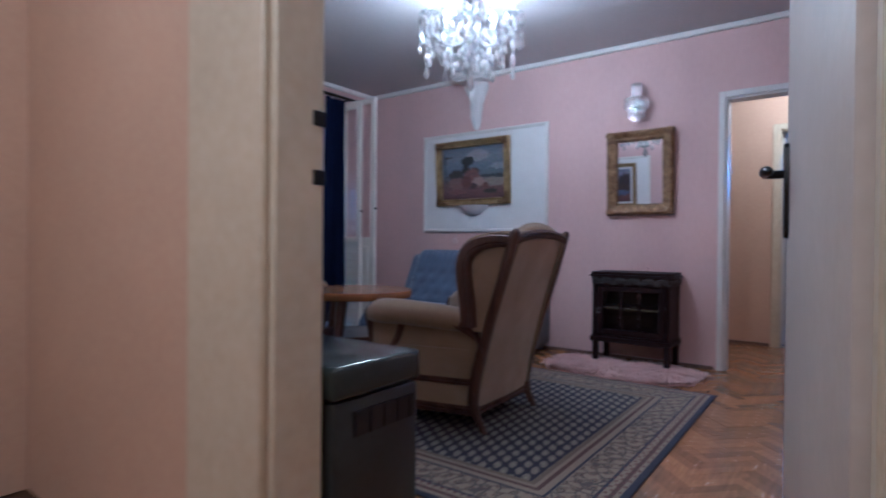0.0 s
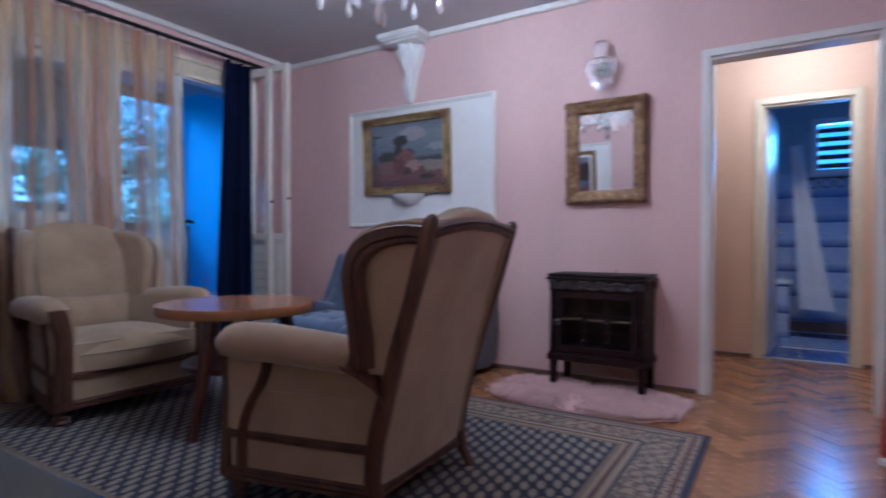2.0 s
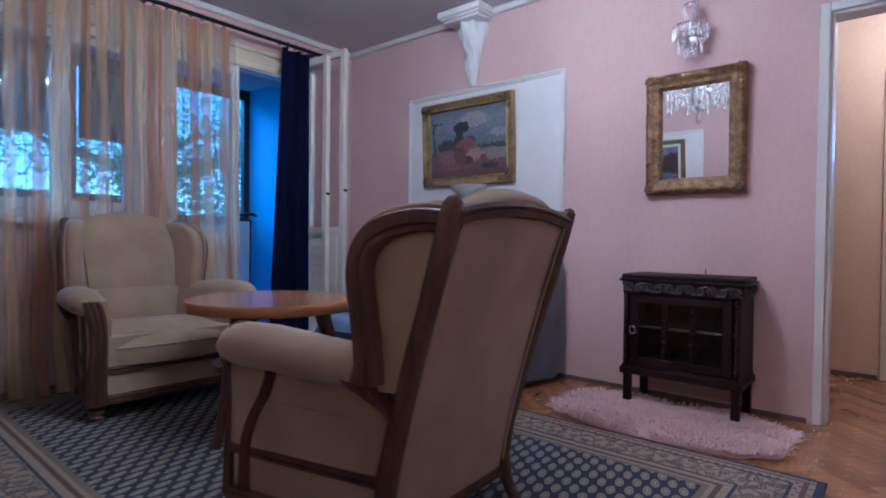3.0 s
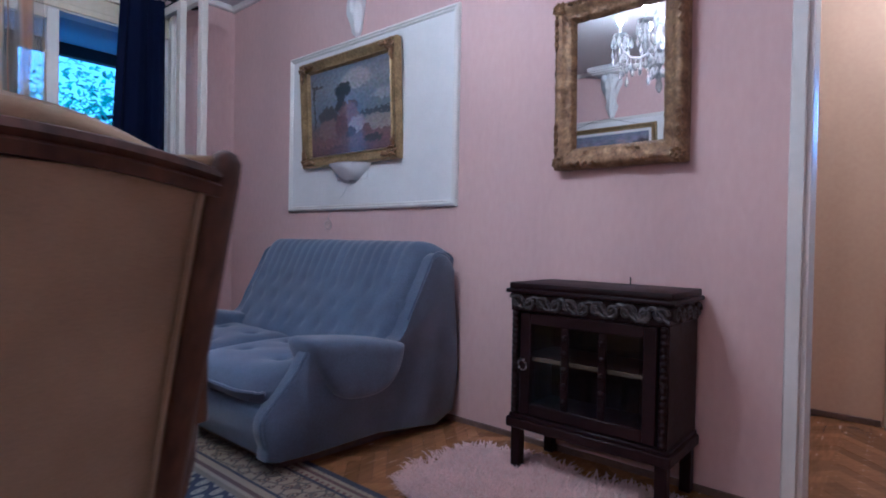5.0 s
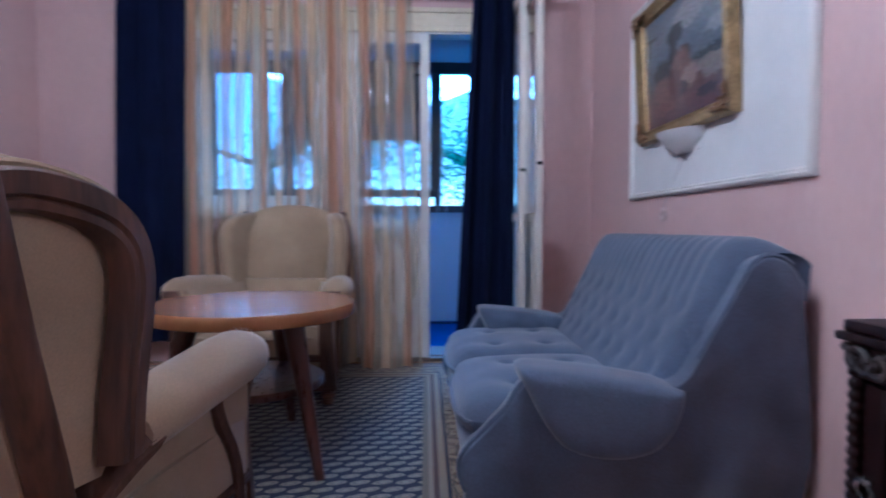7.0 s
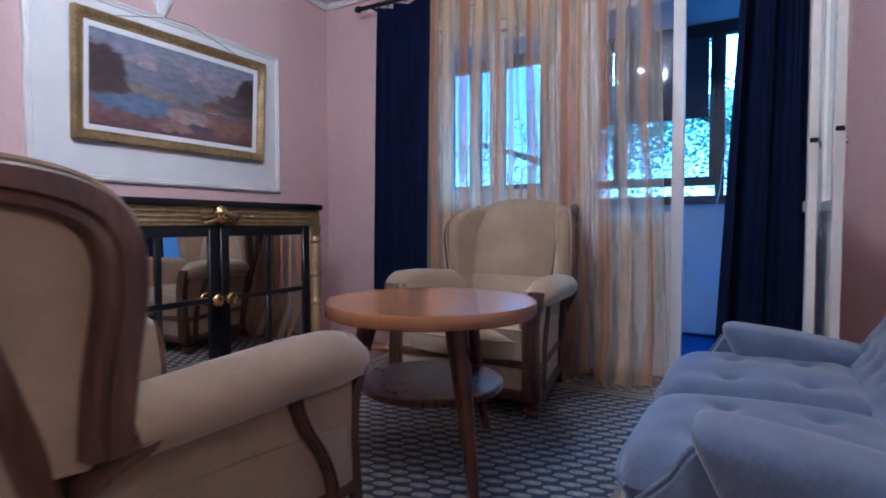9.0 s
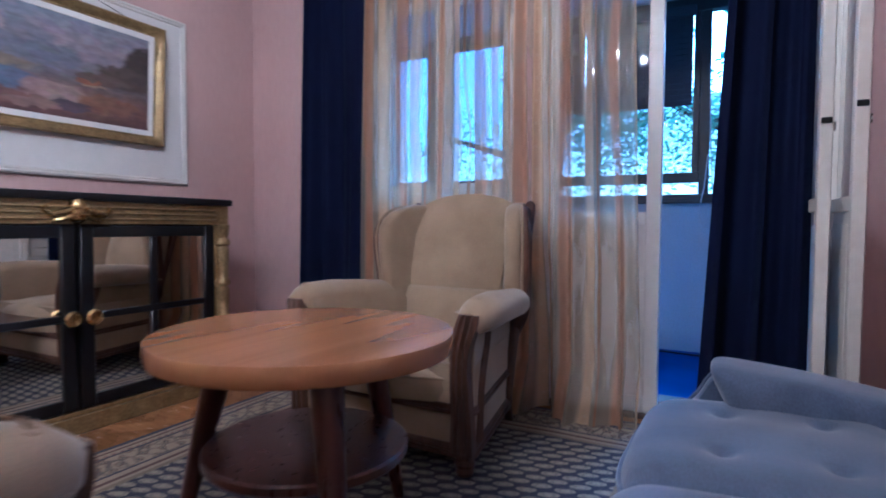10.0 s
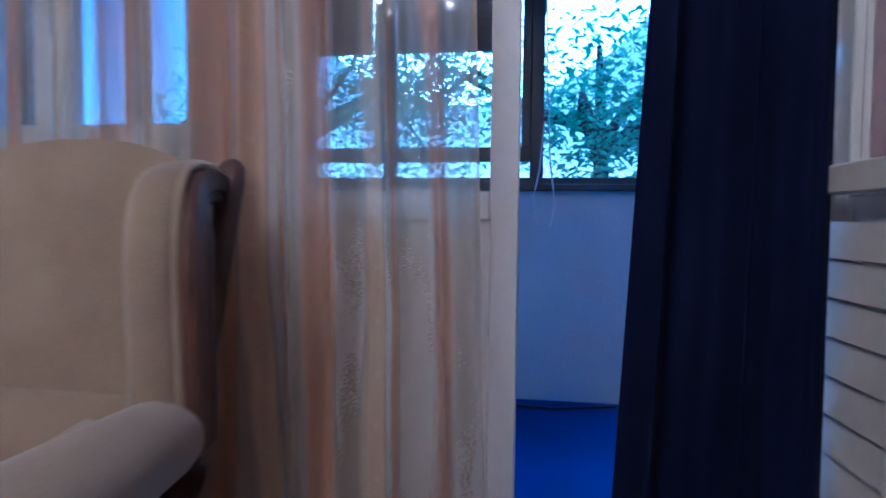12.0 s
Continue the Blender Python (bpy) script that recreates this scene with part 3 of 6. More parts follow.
def armchair():
    c = thing("armchair", "beige velvet wing armchair with dark carved oak frame on the rug", "armchair", group="wing armchairs")

    def plan(x, grow=0.0):
        k = (x + 0.16) / 0.54
        return 0.290 + 0.106 * max(0.0, min(1.0, k)) + grow

    # body below the seat, narrowing to the back
    xs = [-0.155, -0.06, 0.06, 0.2, 0.37, 0.405]
    bm = bmesh.new()
    rings = []
    for z, g in ((0.10, 0.0), (0.25, 0.004), (0.40, 0.0)):
        rings.append([(x, plan(x, g - (0.02 if x > 0.39 else 0)), z) for x in xs] + [(x, -plan(x, g - (0.02 if x > 0.39 else 0)), z) for x in xs[::-1]])
    loft(bm, rings)
    part("seat_base", bm, BEIGE, c)
    for nm, z, h, g in (("base_moulding", 0.085, 0.046, 0.018), ("middle_moulding", 0.228, 0.036, 0.012)):
        bm = bmesh.new()
        rings = []
        for zz, gg in ((0, g * 0.3), (h * 0.10, g), (h * 0.36, g), (h * 0.44, g * 0.45), (h * 0.52, g * 0.8), (h * 0.72, g * 0.8), (h * 0.80, g * 0.4), (h, g * 0.2)):
            rings.append([(x + (gg if x > 0.3 else (-gg if x < -0.1 else 0)), plan(x, gg - (0.012 if x > 0.39 else 0)), z + zz) for x in xs] +
                         [(x + (gg if x > 0.3 else (-gg if x < -0.1 else 0)), -plan(x, gg - (0.012 if x > 0.39 else 0)), z + zz) for x in xs[::-1]])
        loft(bm, rings)
        part(nm, bm, OAK, c, "dark oak band with reeded profile", 30)
    # seat cushion with a domed top and a bowed, piped nose
    bm = bmesh.new()
    rows = []
    N, M = 20, 18
    for i in range(N + 1):
        u = i / N
        x = -0.12 + 0.515 * u
        row = []
        for j in range(M + 1):
            v = -1 + 2 * j / M
            edge = min(1.0, 6 * min(u * 0.6 + 0.3, 1 - u, (1 - abs(v))))
            z = 0.345 + 0.05 * math.sqrt(max(0.0, 1 - (1 - min(1, edge)) ** 2)) + 0.03 * (1 - v * v) * math.sin(math.pi * min(1, u * 0.95)) + 0.02 * (1 - u)
            z += 0.004 * noise.noise((u * 5, v * 4, 2.0))
            row.append((x + (0.065 * (1 - v * v) if u > 0.5 else 0) * (u - 0.5) * 2, v * 0.302, z))
        rows.append(row)
    loft(bm, rows, closed=False)
    loft(bm, [rows[-1], [(p[0] + 0.012 - 0.02 * abs(p[1]), p[1], 0.31) for p in rows[-1]], [(p[0] - 0.004, p[1], 0.262) for p in rows[-1]]], closed=False)
    part("seat_cushion", bm, BEIGE, c)
    bm = bmesh.new()
    tube(bm, [(p[0] + 0.002, p[1], p[2] - 0.002) for p in rows[-1]], 0.006, 6)
    part("piping", bm, BEIGE, c)
    # wing outline in profile, from the post over the top and down to the arm
    rim = curve_through([(-0.372, 0.948), (-0.30, 0.957), (-0.235, 0.950), (-0.180, 0.932), (-0.142, 0.900), (-0.120, 0.855), (-0.112, 0.80), (-0.116, 0.735), (-0.124, 0.67), (-0.131, 0.61), (-0.136, 0.520)], 3)

    def flare(x):
        return 0.300 + 0.084 * max(0.0, (x + 0.37) / 0.26) ** 1.5

    for s in (1, -1):
        bm = bmesh.new()
        pts = [(-0.128, 0.338, 0.545), (-0.10, 0.342, 0.552), (0.05, 0.365, 0.562), (0.2, 0.385, 0.570), (0.30, 0.393, 0.568), (0.350, 0.394, 0.562), (0.383, 0.394, 0.546), (0.396, 0.393, 0.518)]
        tube(bm, [(x, s * y, z) for x, y, z in pts], [0.060, 0.068, 0.072, 0.075, 0.076, 0.070, 0.055, 0.030], 16, 0.86)
        roll = part("armrest", bm, BEIGE, c)
        for k in range(19):
            q = radians(-20 + 12 * k)
            ca, sa = math.cos(q), math.sin(q)
            bm = bmesh.new()
            tube(bm, [(x - 0.010, s * (0.394 + 0.86 * r * ca), z0 + r * sa) for x, r, z0 in ((0.345, 0.070, 0.565), (0.362, 0.067, 0.558), (0.380, 0.060, 0.549), (0.395, 0.048, 0.537), (0.405, 0.034, 0.524))], [0.001, 0.003, 0.004, 0.0035, 0.001], 6)
            part("pleat", bm, BEIGE, roll)
        bm = bmesh.new()
        rings = []
        for x in (-0.175, -0.11, -0.02, 0.08, 0.19, 0.26, 0.385):
            o, hol = plan(x), 0.020 * math.sin(math.pi * min(1.0, max(0.0, (x + 0.175) / 0.45)))
            top = 0.47 if x < -0.15 else 0.56
            rings.append([(x, s * (o - 0.095), 0.26), (x, s * (o + 0.003), 0.26), (x, s * (o - hol), 0.36), (x, s * (o - 0.3 * hol + 0.004), 0.46), (x, s * (o + 0.004), top), (x, s * (o - 0.075), top + 0.015), (x, s * (o - 0.098), 0.46)])
        loft(bm, rings)
        part("arm_panel", bm, BEIGE, c, smooth=60)
        # carved front facing of the arm, curling up into the roll
        bm = bmesh.new()
        prof = curve_through([(0.408, 0.366, 0.10), (0.410, 0.366, 0.20), (0.413, 0.361, 0.30), (0.414, 0.358, 0.38), (0.415, 0.362, 0.445), (0.416, 0.372, 0.495), (0.414, 0.384, 0.540), (0.408, 0.392, 0.575)], 3)
        rings = []
        for i, (x, y, z) in enumerate(prof):
            u = i / (len(prof) - 1)
            wd = 0.043 - 0.010 * math.sin(math.pi * min(1.0, u * 1.1)) - 0.008 * max(0.0, (u - 0.8) / 0.2)
            rings.append([(x - 0.028, s * (y - wd), z), (x + 0.008, s * (y - wd), z), (x + 0.017, s * (y - wd * 0.6), z), (x + 0.010, s * (y - wd * 0.35), z),
                          (x + 0.019, s * y, z), (x + 0.010, s * (y + wd * 0.35), z), (x + 0.017, s * (y + wd * 0.6), z), (x + 0.008, s * (y + wd), z), (x - 0.028, s * (y + wd), z)])
        loft(bm, rings)
        part("arm_facing", bm, OAK, c, "carved dark oak arm front", 30)
        # curved brace on the outer side, swept back under the roll
        bm = bmesh.new()
        brace = curve_through([(0.222, 0.530), (0.230, 0.475), (0.256, 0.415), (0.290, 0.360), (0.314, 0.300), (0.325, 0.24), (0.330, 0.125)], 3)
        rings = []
        for i, (x, z) in enumerate(brace):
            wd, o = 0.021 - 0.004 * math.sin(math.pi * i / (len(brace) - 1)), plan(x)
            rings.append([(x - wd, s * (o - 0.01), z), (x - wd, s * (o + 0.010), z), (x - wd * 0.4, s * (o + 0.019), z), (x, s * (o + 0.013), z), (x + wd * 0.4, s * (o + 0.019), z), (x + wd, s * (o + 0.010), z), (x + wd, s * (o - 0.01), z)])
        loft(bm, rings)
        part("side_brace", bm, OAK, c, "curved dark oak side brace", 40)
        # back post, one piece from foot to knob
        bm = bmesh.new()
        path = [(-0.212, 0.280, 0.012), (-0.172, 0.284, 0.08), (-0.153, 0.288, 0.15), (-0.164, 0.291, 0.25), (-0.196, 0.294, 0.37), (-0.246, 0.298, 0.54), (-0.312, 0.301, 0.74), (-0.368, 0.304, 0.935), (-0.377, 0.304, 0.966), (-0.380, 0.304, 0.979), (-0.381, 0.304, 0.985)]
        wide = [0.018, 0.022, 0.028, 0.030, 0.029, 0.028, 0.027, 0.026, 0.024, 0.016, 0.005]
        rings = [[(x + wd * 0.85 * math.copysign(abs(math.cos(q)) ** 0.7, math.cos(q)), s * (y + wd * math.copysign(abs(math.sin(q)) ** 0.7, math.sin(q))), z) for q in [2 * math.pi * k / 16 for k in range(16)]] for (x, y, z), wd in zip(path, wide)]
        loft(bm, rings)
        part("back_post", bm, OAK, c, "dark oak back post with rounded knob", 50)
        # broad flat moulding on the outer face of the wing
        bm = bmesh.new()
        rings = []
        for i, (x, z) in enumerate(rim):
            p, q = Vector(rim[max(i - 1, 0)]), Vector(rim[min(i + 1, len(rim) - 1)])
            dx, dz = (q - p).normalized()
            nx, nz = dz, -dx
            wd, y = 0.055 + 0.012 * min(1.0, i / 12), flare(x)
            rings.append([(x + nx * wd * f, s * (y + o), z + nz * wd * f) for f, o in ((0.0, -0.028), (0.0, 0.007), (0.09, 0.014), (0.60, 0.014), (0.67, 0.006), (0.75, 0.011), (0.93, 0.009), (1.0, 0.001), (1.0, -0.028))])
        loft(bm, rings)
        part("wing_rim", bm, OAK, c, "dark oak grooved moulding round the wing", 35)
        bm = bmesh.new()
        rings = []
        for x, y, z, wd in ((-0.108, 0.392, 0.536, 0.022), (-0.150, 0.374, 0.520, 0.030), (-0.185, 0.350, 0.492, 0.036), (-0.205, 0.324, 0.455, 0.042), (-0.205, 0.304, 0.400, 0.030)):
            rings.append([(x + wd * 0.5, s * (y - 0.02), z + wd), (x + wd * 0.45, s * (y + 0.008), z + wd * 0.9), (x + wd * 0.1, s * (y + 0.015), z + wd * 0.2), (x, s * (y + 0.008), z), (x - wd * 0.1, s * (y + 0.015), z - wd * 0.2), (x - wd * 0.45, s * (y + 0.008), z - wd * 0.9), (x - wd * 0.5, s * (y - 0.02), z - wd)])
        loft(bm, rings)
        part("arm_bracket", bm, OAK, c, "carved scroll bracket joining arm and post", 40)
        # padded wing: outer cloth, rounded front roll and inner face in one skin
        bm = bmesh.new()
        rings = []
        for z, xf, k in ((0.50, -0.104, 1.0), (0.56, -0.104, 1.0), (0.62, -0.102, 1.0), (0.68, -0.097, 1.0), (0.75, -0.090, 1.0), (0.81, -0.087, 1.0), (0.86, -0.094, 1.0), (0.90, -0.114, 0.98), (0.928, -0.145, 0.95), (0.948, -0.185, 0.88), (0.962, -0.235, 0.74), (0.970, -0.27, 0.55), (0.974, -0.30, 0.30)):
            xb = -0.222 - 0.155 * (z - 0.42) / 0.52
            half = 0.038 * k
            yo = lambda x: flare(x) - 0.012 * (2 - k)
            ring = [(xb + (xf - half - xb) * q, yo(xb + (xf - half - xb) * q)) for q in (0.0, 0.33, 0.66)]
            xc, yc = xf - half, yo(xf - half) - half
            ring += [(xc + half * math.sin(b), yc + half * math.cos(b)) for b in [math.pi * j / 8 for j in range(9)]]
            ring += [(xb + 0.03 + (xc - xb - 0.03) * q, yc - half - 0.058 * (1 - q) * k) for q in (0.66, 0.33, 0.0)]
            rings.append([(x, s * y, z) for x, y in ring])
        loft(bm, rings)
        part("wing", bm, BEIGE, c, smooth=60)
        bm = bmesh.new()
        tube(bm, [(x + 0.002, s * (flare(x) - 0.010), z + 0.006) for x, z in rim], 0.0065, 7)
        part("wing_piping", bm, BEIGE, c)
        # short turned front foot
        bm = bmesh.new()
        lathe(bm, [(0.020, 0.012), (0.029, 0.016), (0.033, 0.028), (0.026, 0.038), (0.022, 0.041), (0.035, 0.046), (0.038, 0.058), (0.030, 0.068), (0.026, 0.071), (0.037, 0.076), (0.039, 0.090)], 0.370, s * 0.358, 0, 16)
        part("front_foot", bm, OAK, c, "turned bun foot")
    # outside back between the posts, with a piped edge
    bm = bmesh.new()
    rings = []
    for k in range(9):
        z = 0.115 + 0.825 * k / 8
        x = -0.150 - 0.218 * (k / 8) ** 1.25
        rings.append([(x + 0.03, -0.285, z), (x - 0.010, -0.282, z), (x - 0.016, -0.15, z), (x - 0.018, 0, z), (x - 0.016, 0.15, z), (x - 0.010, 0.282, z), (x + 0.03, 0.285, z)])
    loft(bm, rings)
    part("outside_back", bm, BEIGE, c)
    bm = bmesh.new()
    side = [(-0.150 - 0.218 * (k / 8) ** 1.25 - 0.014, 0.115 + 0.81 * k / 8) for k in range(9)]
    tube(bm, [(x, -0.268, z) for x, z in side] + [(side[-1][0] - 0.004, 0.268 * v, side[-1][1] + 0.025 * (1 - v * v)) for v in (-0.6, -0.2, 0.2, 0.6)] + [(x, 0.268, z) for x, z in side[::-1]], 0.005, 6)
    part("back_piping", bm, BEIGE, c)
    # top rail with an arched, reeded face
    bm = bmesh.new()
    rings = []
    for k in range(13):
        v = -1 + 2 * k / 12
        z = 0.940 + 0.030 * (1 - v * v)
        x = -0.380 + 0.004 * v * v
        rings.append([(x - 0.012, 0.292 * v, z - 0.026), (x - 0.018, 0.292 * v, z - 0.010), (x - 0.011, 0.292 * v, z - 0.005), (x - 0.019, 0.292 * v, z + 0.003), (x - 0.014, 0.292 * v, z + 0.014), (x - 0.004, 0.292 * v, z + 0.018), (x + 0.022, 0.292 * v, z + 0.018), (x + 0.022, 0.292 * v, z - 0.026)])
    loft(bm, rings)
    part("top_rail", bm, OAK, c, "arched reeded dark oak top rail", 30)
    # inside back cushion, its crown rolling over the rail
    for z0, z1, f in ((0.38, 0.585, 0.070), (0.585, 1.022, 0.058)):
        bm = bmesh.new()
        rings = []
        for k in range(15):
            q = k / 14
            row = []
            z = z0 + (z1 - z0) * q
            wide = 0.232 + 0.022 * q if z1 > 1 else 0.238
            for j in range(15):
                v = -1 + 2 * j / 14
                zz = z - (0.058 * abs(v) ** 2.4 * q if z1 > 1 else 0)
                pad = f * (math.sin(math.pi * (0.06 + 0.88 * q)) ** 0.45) * (1 - 0.35 * v ** 4)
                x = -0.130 - 0.218 * (zz - 0.4) / 0.6
                row.append((x + pad - 0.02 + 0.004 * noise.noise((v * 3, q * 4, z0)), v * wide, zz))
            for j in range(15):
                v = 1 - 2 * j / 14
                zz = z - (0.058 * abs(v) ** 2.4 * q if z1 > 1 else 0)
                x = -0.130 - 0.218 * (zz - 0.4) / 0.6
                row.append((x - 0.045 + (0.02 if q > 0.97 else 0), v * wide, zz - (0.012 if q > 0.97 else 0)))
            rings.append(row)
        loft(bm, rings)
        part("back_cushion", bm, BEIGE, c, smooth=70)
    return c


chair = armchair()
chair.matrix_world = pose(-3.552, 2.262, 0.0, 0, 0, -1.5)
near_chair = copy_thing(chair, pose(-1.488, 2.250, 0.0, 0, 0, 182.2))
tagged(near_chair, "beige velvet wing armchair turned its back to the door")


# ---- blue sofa ----
def sofa():
    c = thing("sofa", "small blue velvet two-seat sofa with tufted back against the pink wall", "sofa", pose(-2.662, 4.165, 0))
    L = 0.685   # half length; local y is 0 at the wall and runs negative to the front
    # base with a front that leans back towards the floor
    bm = bmesh.new()
    front = [(-0.925, 0.068), (-0.950, 0.12), (-0.963, 0.18), (-0.958, 0.235), (-0.94, 0.258), (-0.90, 0.266), (-0.35, 0.266), (-0.02, 0.266), (-0.02, 0.068)]
    loft(bm, [[(x, y, z) for y, z in front] for x in (-L + 0.05, -0.2, 0.2, L - 0.05)])
    part("base", bm, BLUEVEL, c, smooth=50)
    side = curve_through([(-0.010, 0.065), (-0.45, 0.062), (-0.915, 0.062), (-0.958, 0.12), (-0.978, 0.185), (-0.964, 0.238), (-0.900, 0.306), (-0.842, 0.368), (-0.806, 0.428), (-0.755, 0.452), (-0.60, 0.450), (-0.42, 0.430), (-0.338, 0.452), (-0.285, 0.545), (-0.224, 0.655), (-0.182, 0.735), (-0.155, 0.782), (-0.112, 0.803), (-0.062, 0.788), (-0.026, 0.742), (-0.012, 0.66)], 3, True)
    pad = curve_through([(-0.822, 0.486), (-0.806, 0.507), (-0.745, 0.506), (-0.57, 0.488), (-0.385, 0.456), (-0.358, 0.428), (-0.388, 0.335), (-0.452, 0.272), (-0.565, 0.250), (-0.680, 0.272), (-0.742, 0.332), (-0.790, 0.415)], 4, True)
    for s in (1, -1):
        bm = bmesh.new()
        rings = []
        for x, k in ((L - 0.075, 0.985), (L - 0.065, 1.0), (L - 0.012, 1.0), (L - 0.002, 0.992), (L + 0.004, 0.975)):
            rings.append([(s * x, -0.50 + (y + 0.50) * k, 0.36 + (z - 0.36) * k) for y, z in side])
        loft(bm, rings)
        part("side_panel", bm, BLUEVEL, c, smooth=50)
        bm = bmesh.new()
        tube(bm, [(s * (L - 0.008), y, z + 0.003) for y, z in side[9:27]], 0.0075, 6)
        part("piping", bm, BLUEVEL, c)
        bm = bmesh.new()
        tube(bm, [(s * (L - 0.008), y - 0.002, z + 0.003) for y, z in side[38:56]], 0.0075, 6)
        part("piping", bm, BLUEVEL, c)
        # stuffed arm pad, swelling past the side
        bm = bmesh.new()
        rings = []
        for x, k in ((-0.178, 0.62), (-0.172, 0.80), (-0.158, 0.92), (-0.13, 0.985), (-0.09, 1.0), (-0.03, 1.0), (0.008, 0.985), (0.030, 0.94), (0.043, 0.86), (0.050, 0.72), (0.053, 0.50)):
            rings.append([(s * (L + x), -0.565 + (y + 0.58) * k, 0.362 + (z - 0.385) * k) for y, z in pad])
        loft(bm, rings)
        part("arm_pad", bm, BLUEVEL, c, smooth=60)
    # tufted back with a fluted top roll
    bm = bmesh.new()
    nx, ny = 96, 48
    line = curve_through([(-0.435, 0.33), (-0.420, 0.385), (-0.375, 0.46), (-0.328, 0.55), (-0.282, 0.64), (-0.240, 0.725), (-0.210, 0.79), (-0.175, 0.838), (-0.13, 0.858), (-0.07, 0.848), (-0.03, 0.80), (-0.02, 0.70)], 2)
    rows = []
    for j in range(ny + 1):
        q = j / ny * (len(line) - 1)
        i = min(int(q), len(line) - 2)
        f = q - i
        y, z = (line[i][n] * (1 - f) + line[i + 1][n] * f for n in (0, 1))
        row = []
        for k in range(nx + 1):
            u = -1 + 2 * k / nx
            x = u * (L - 0.052)
            g = 0.0
            if z < 0.70 and y < -0.25:
                for r, zr in enumerate((0.45, 0.545, 0.64)):
                    for bx in range(-5, 6):
                        xx = (bx + 0.5 * (r % 2)) * 0.13
                        d2 = (x - xx) ** 2 + (z - zr) ** 2 * 1.3
                        g += 0.009 * math.exp(-d2 / 0.0005) + 0.006 * math.exp(-d2 / 0.003)
            flute = min(1.0, max(0.0, (z - 0.64) / 0.08)) if y > -0.34 else 0.0
            g += 0.008 * abs(math.cos(math.pi * x / 0.065)) ** 8 * flute
            g += 0.095 * max(0.0, (abs(u) - 0.90) / 0.10) ** 2.6 + 0.004 * noise.noise((x * 6, z * 6, 4.0))
            row.append((x, y + g * 0.8, z - g * 0.5))
        rows.append(row)
    loft(bm, rows, closed=False)
    part("back", bm, BLUEVEL, c, "tufted back with fluted top roll", 80)
    part("back_shell", boxes((-L + 0.06, L - 0.06, -0.30, -0.024, 0.07, 0.6), bevel=0.02), BLUEVEL, c)
    # two seat cushions with button tufts, gathered at the front corners
    for s in (-1, 1):
        bm = bmesh.new()
        n, m = 40, 40
        x0, x1 = sorted((s * 0.003, s * (L - 0.058)))
        y0, y1 = -0.978, -0.38
        rows = []
        for j in range(m + 1):
            v = -1 + 2 * j / m
            row = []
            for k in range(n + 1):
                u = -1 + 2 * k / n
                e = (1 - abs(u) ** 8) ** 0.45 * (1 - abs(v) ** 5) ** 0.45
                x, y = (x0 + x1) / 2 + u * (x1 - x0) / 2, (y0 + y1) / 2 + v * (y1 - y0) / 2 + (0.045 * u ** 4 if v < 0 else 0.0) * -v
                z = 0.304 + 0.084 * e + 0.012 * (v + 1) / 2
                for tu in (-0.45, 0.45):
                    for tv in (-0.30, 0.42):
                        d2 = ((u - tu) * 0.3) ** 2 + ((v - tv) * 0.30) ** 2
                        z -= 0.020 * math.exp(-d2 / 0.0005) + 0.012 * math.exp(-d2 / 0.005)
                z += 0.005 * noise.noise((x * 7, y * 7, 1.0 + s)) + 0.004 * math.sin(40 * u) * max(0.0, abs(u) - 0.7) * max(0.0, -v - 0.5) * 6
                row.append((x, y, z))
            rows.append(row)
        loft(bm, rows, closed=False)
        edge = rows[0] + [r[-1] for r in rows[1:-1]] + rows[-1][::-1] + [r[0] for r in rows[-2:0:-1]]
        loft(bm, [edge, [(p[0], p[1] + 0.006, 0.272) for p in edge], [(p[0], p[1] + 0.03, 0.256) for p in edge]], caps=False)
        cushion = part("seat_cushion", bm, BLUEVEL, c, smooth=70)
        bm = bmesh.new()
        tube(bm, [(p[0], p[1] - 0.003, p[2] - 0.004) for p in rows[0]], 0.0075, 6)
        part("piping", bm, BLUEVEL, cushion)
    # shade under the sofa, filled in as a dark block down to the floor
    part("plinth", boxes((-L + 0.08, L - 0.08, -0.86, -0.08, 0.0, 0.070)), SOCLE, c, "dark block filling the shaded gap under the sofa")
    # the body narrows a little towards the front
    for ob in c.children_recursive:
        for v in ob.data.vertices:
            v.co.x *= 1.02 + 0.085 * v.co.y
    return c


sofa()


# ---- round table ----
def table():
    c = thing("round_table", "round varnished cherry coffee table with a lower shelf on the rug", "table", pose(-2.585, 2.437, 0.012))
    bm = bmesh.new()
    lathe(bm, [(0.0001, 0.537), (0.370, 0.537), (0.378, 0.540), (0.381, 0.547), (0.381, 0.580), (0.378, 0.586), (0.0001, 0.587)], n=72)
    part("tabletop", bm, TABLEWOOD, c, smooth=35)
    bm = bmesh.new()
    lathe(bm, [(0.0001, 0.268), (0.256, 0.268), (0.261, 0.273), (0.261, 0.292), (0.256, 0.297), (0.0001, 0.297)], n=56)
    part("shelf", bm, LEGWOOD, c, "dark glossy round lower shelf", 35)
    for k in range(3):
        a = radians(-68 + 120 * k)
        ca, sa = math.cos(a), math.sin(a)
        bm = bmesh.new()
        rings = []
        for z, r, wd in ((0.0, 0.365, 0.018), (0.25, 0.300, 0.028), (0.48, 0.240, 0.038), (0.538, 0.225, 0.041)):
            rings.append([(r * ca + wd * math.cos(b), r * sa + wd * math.sin(b), z) for b in [2 * math.pi * j / 14 for j in range(14)]])
        loft(bm, rings)
        part("leg", bm, LEGWOOD, c, "tapered splayed leg")
    return c


table()

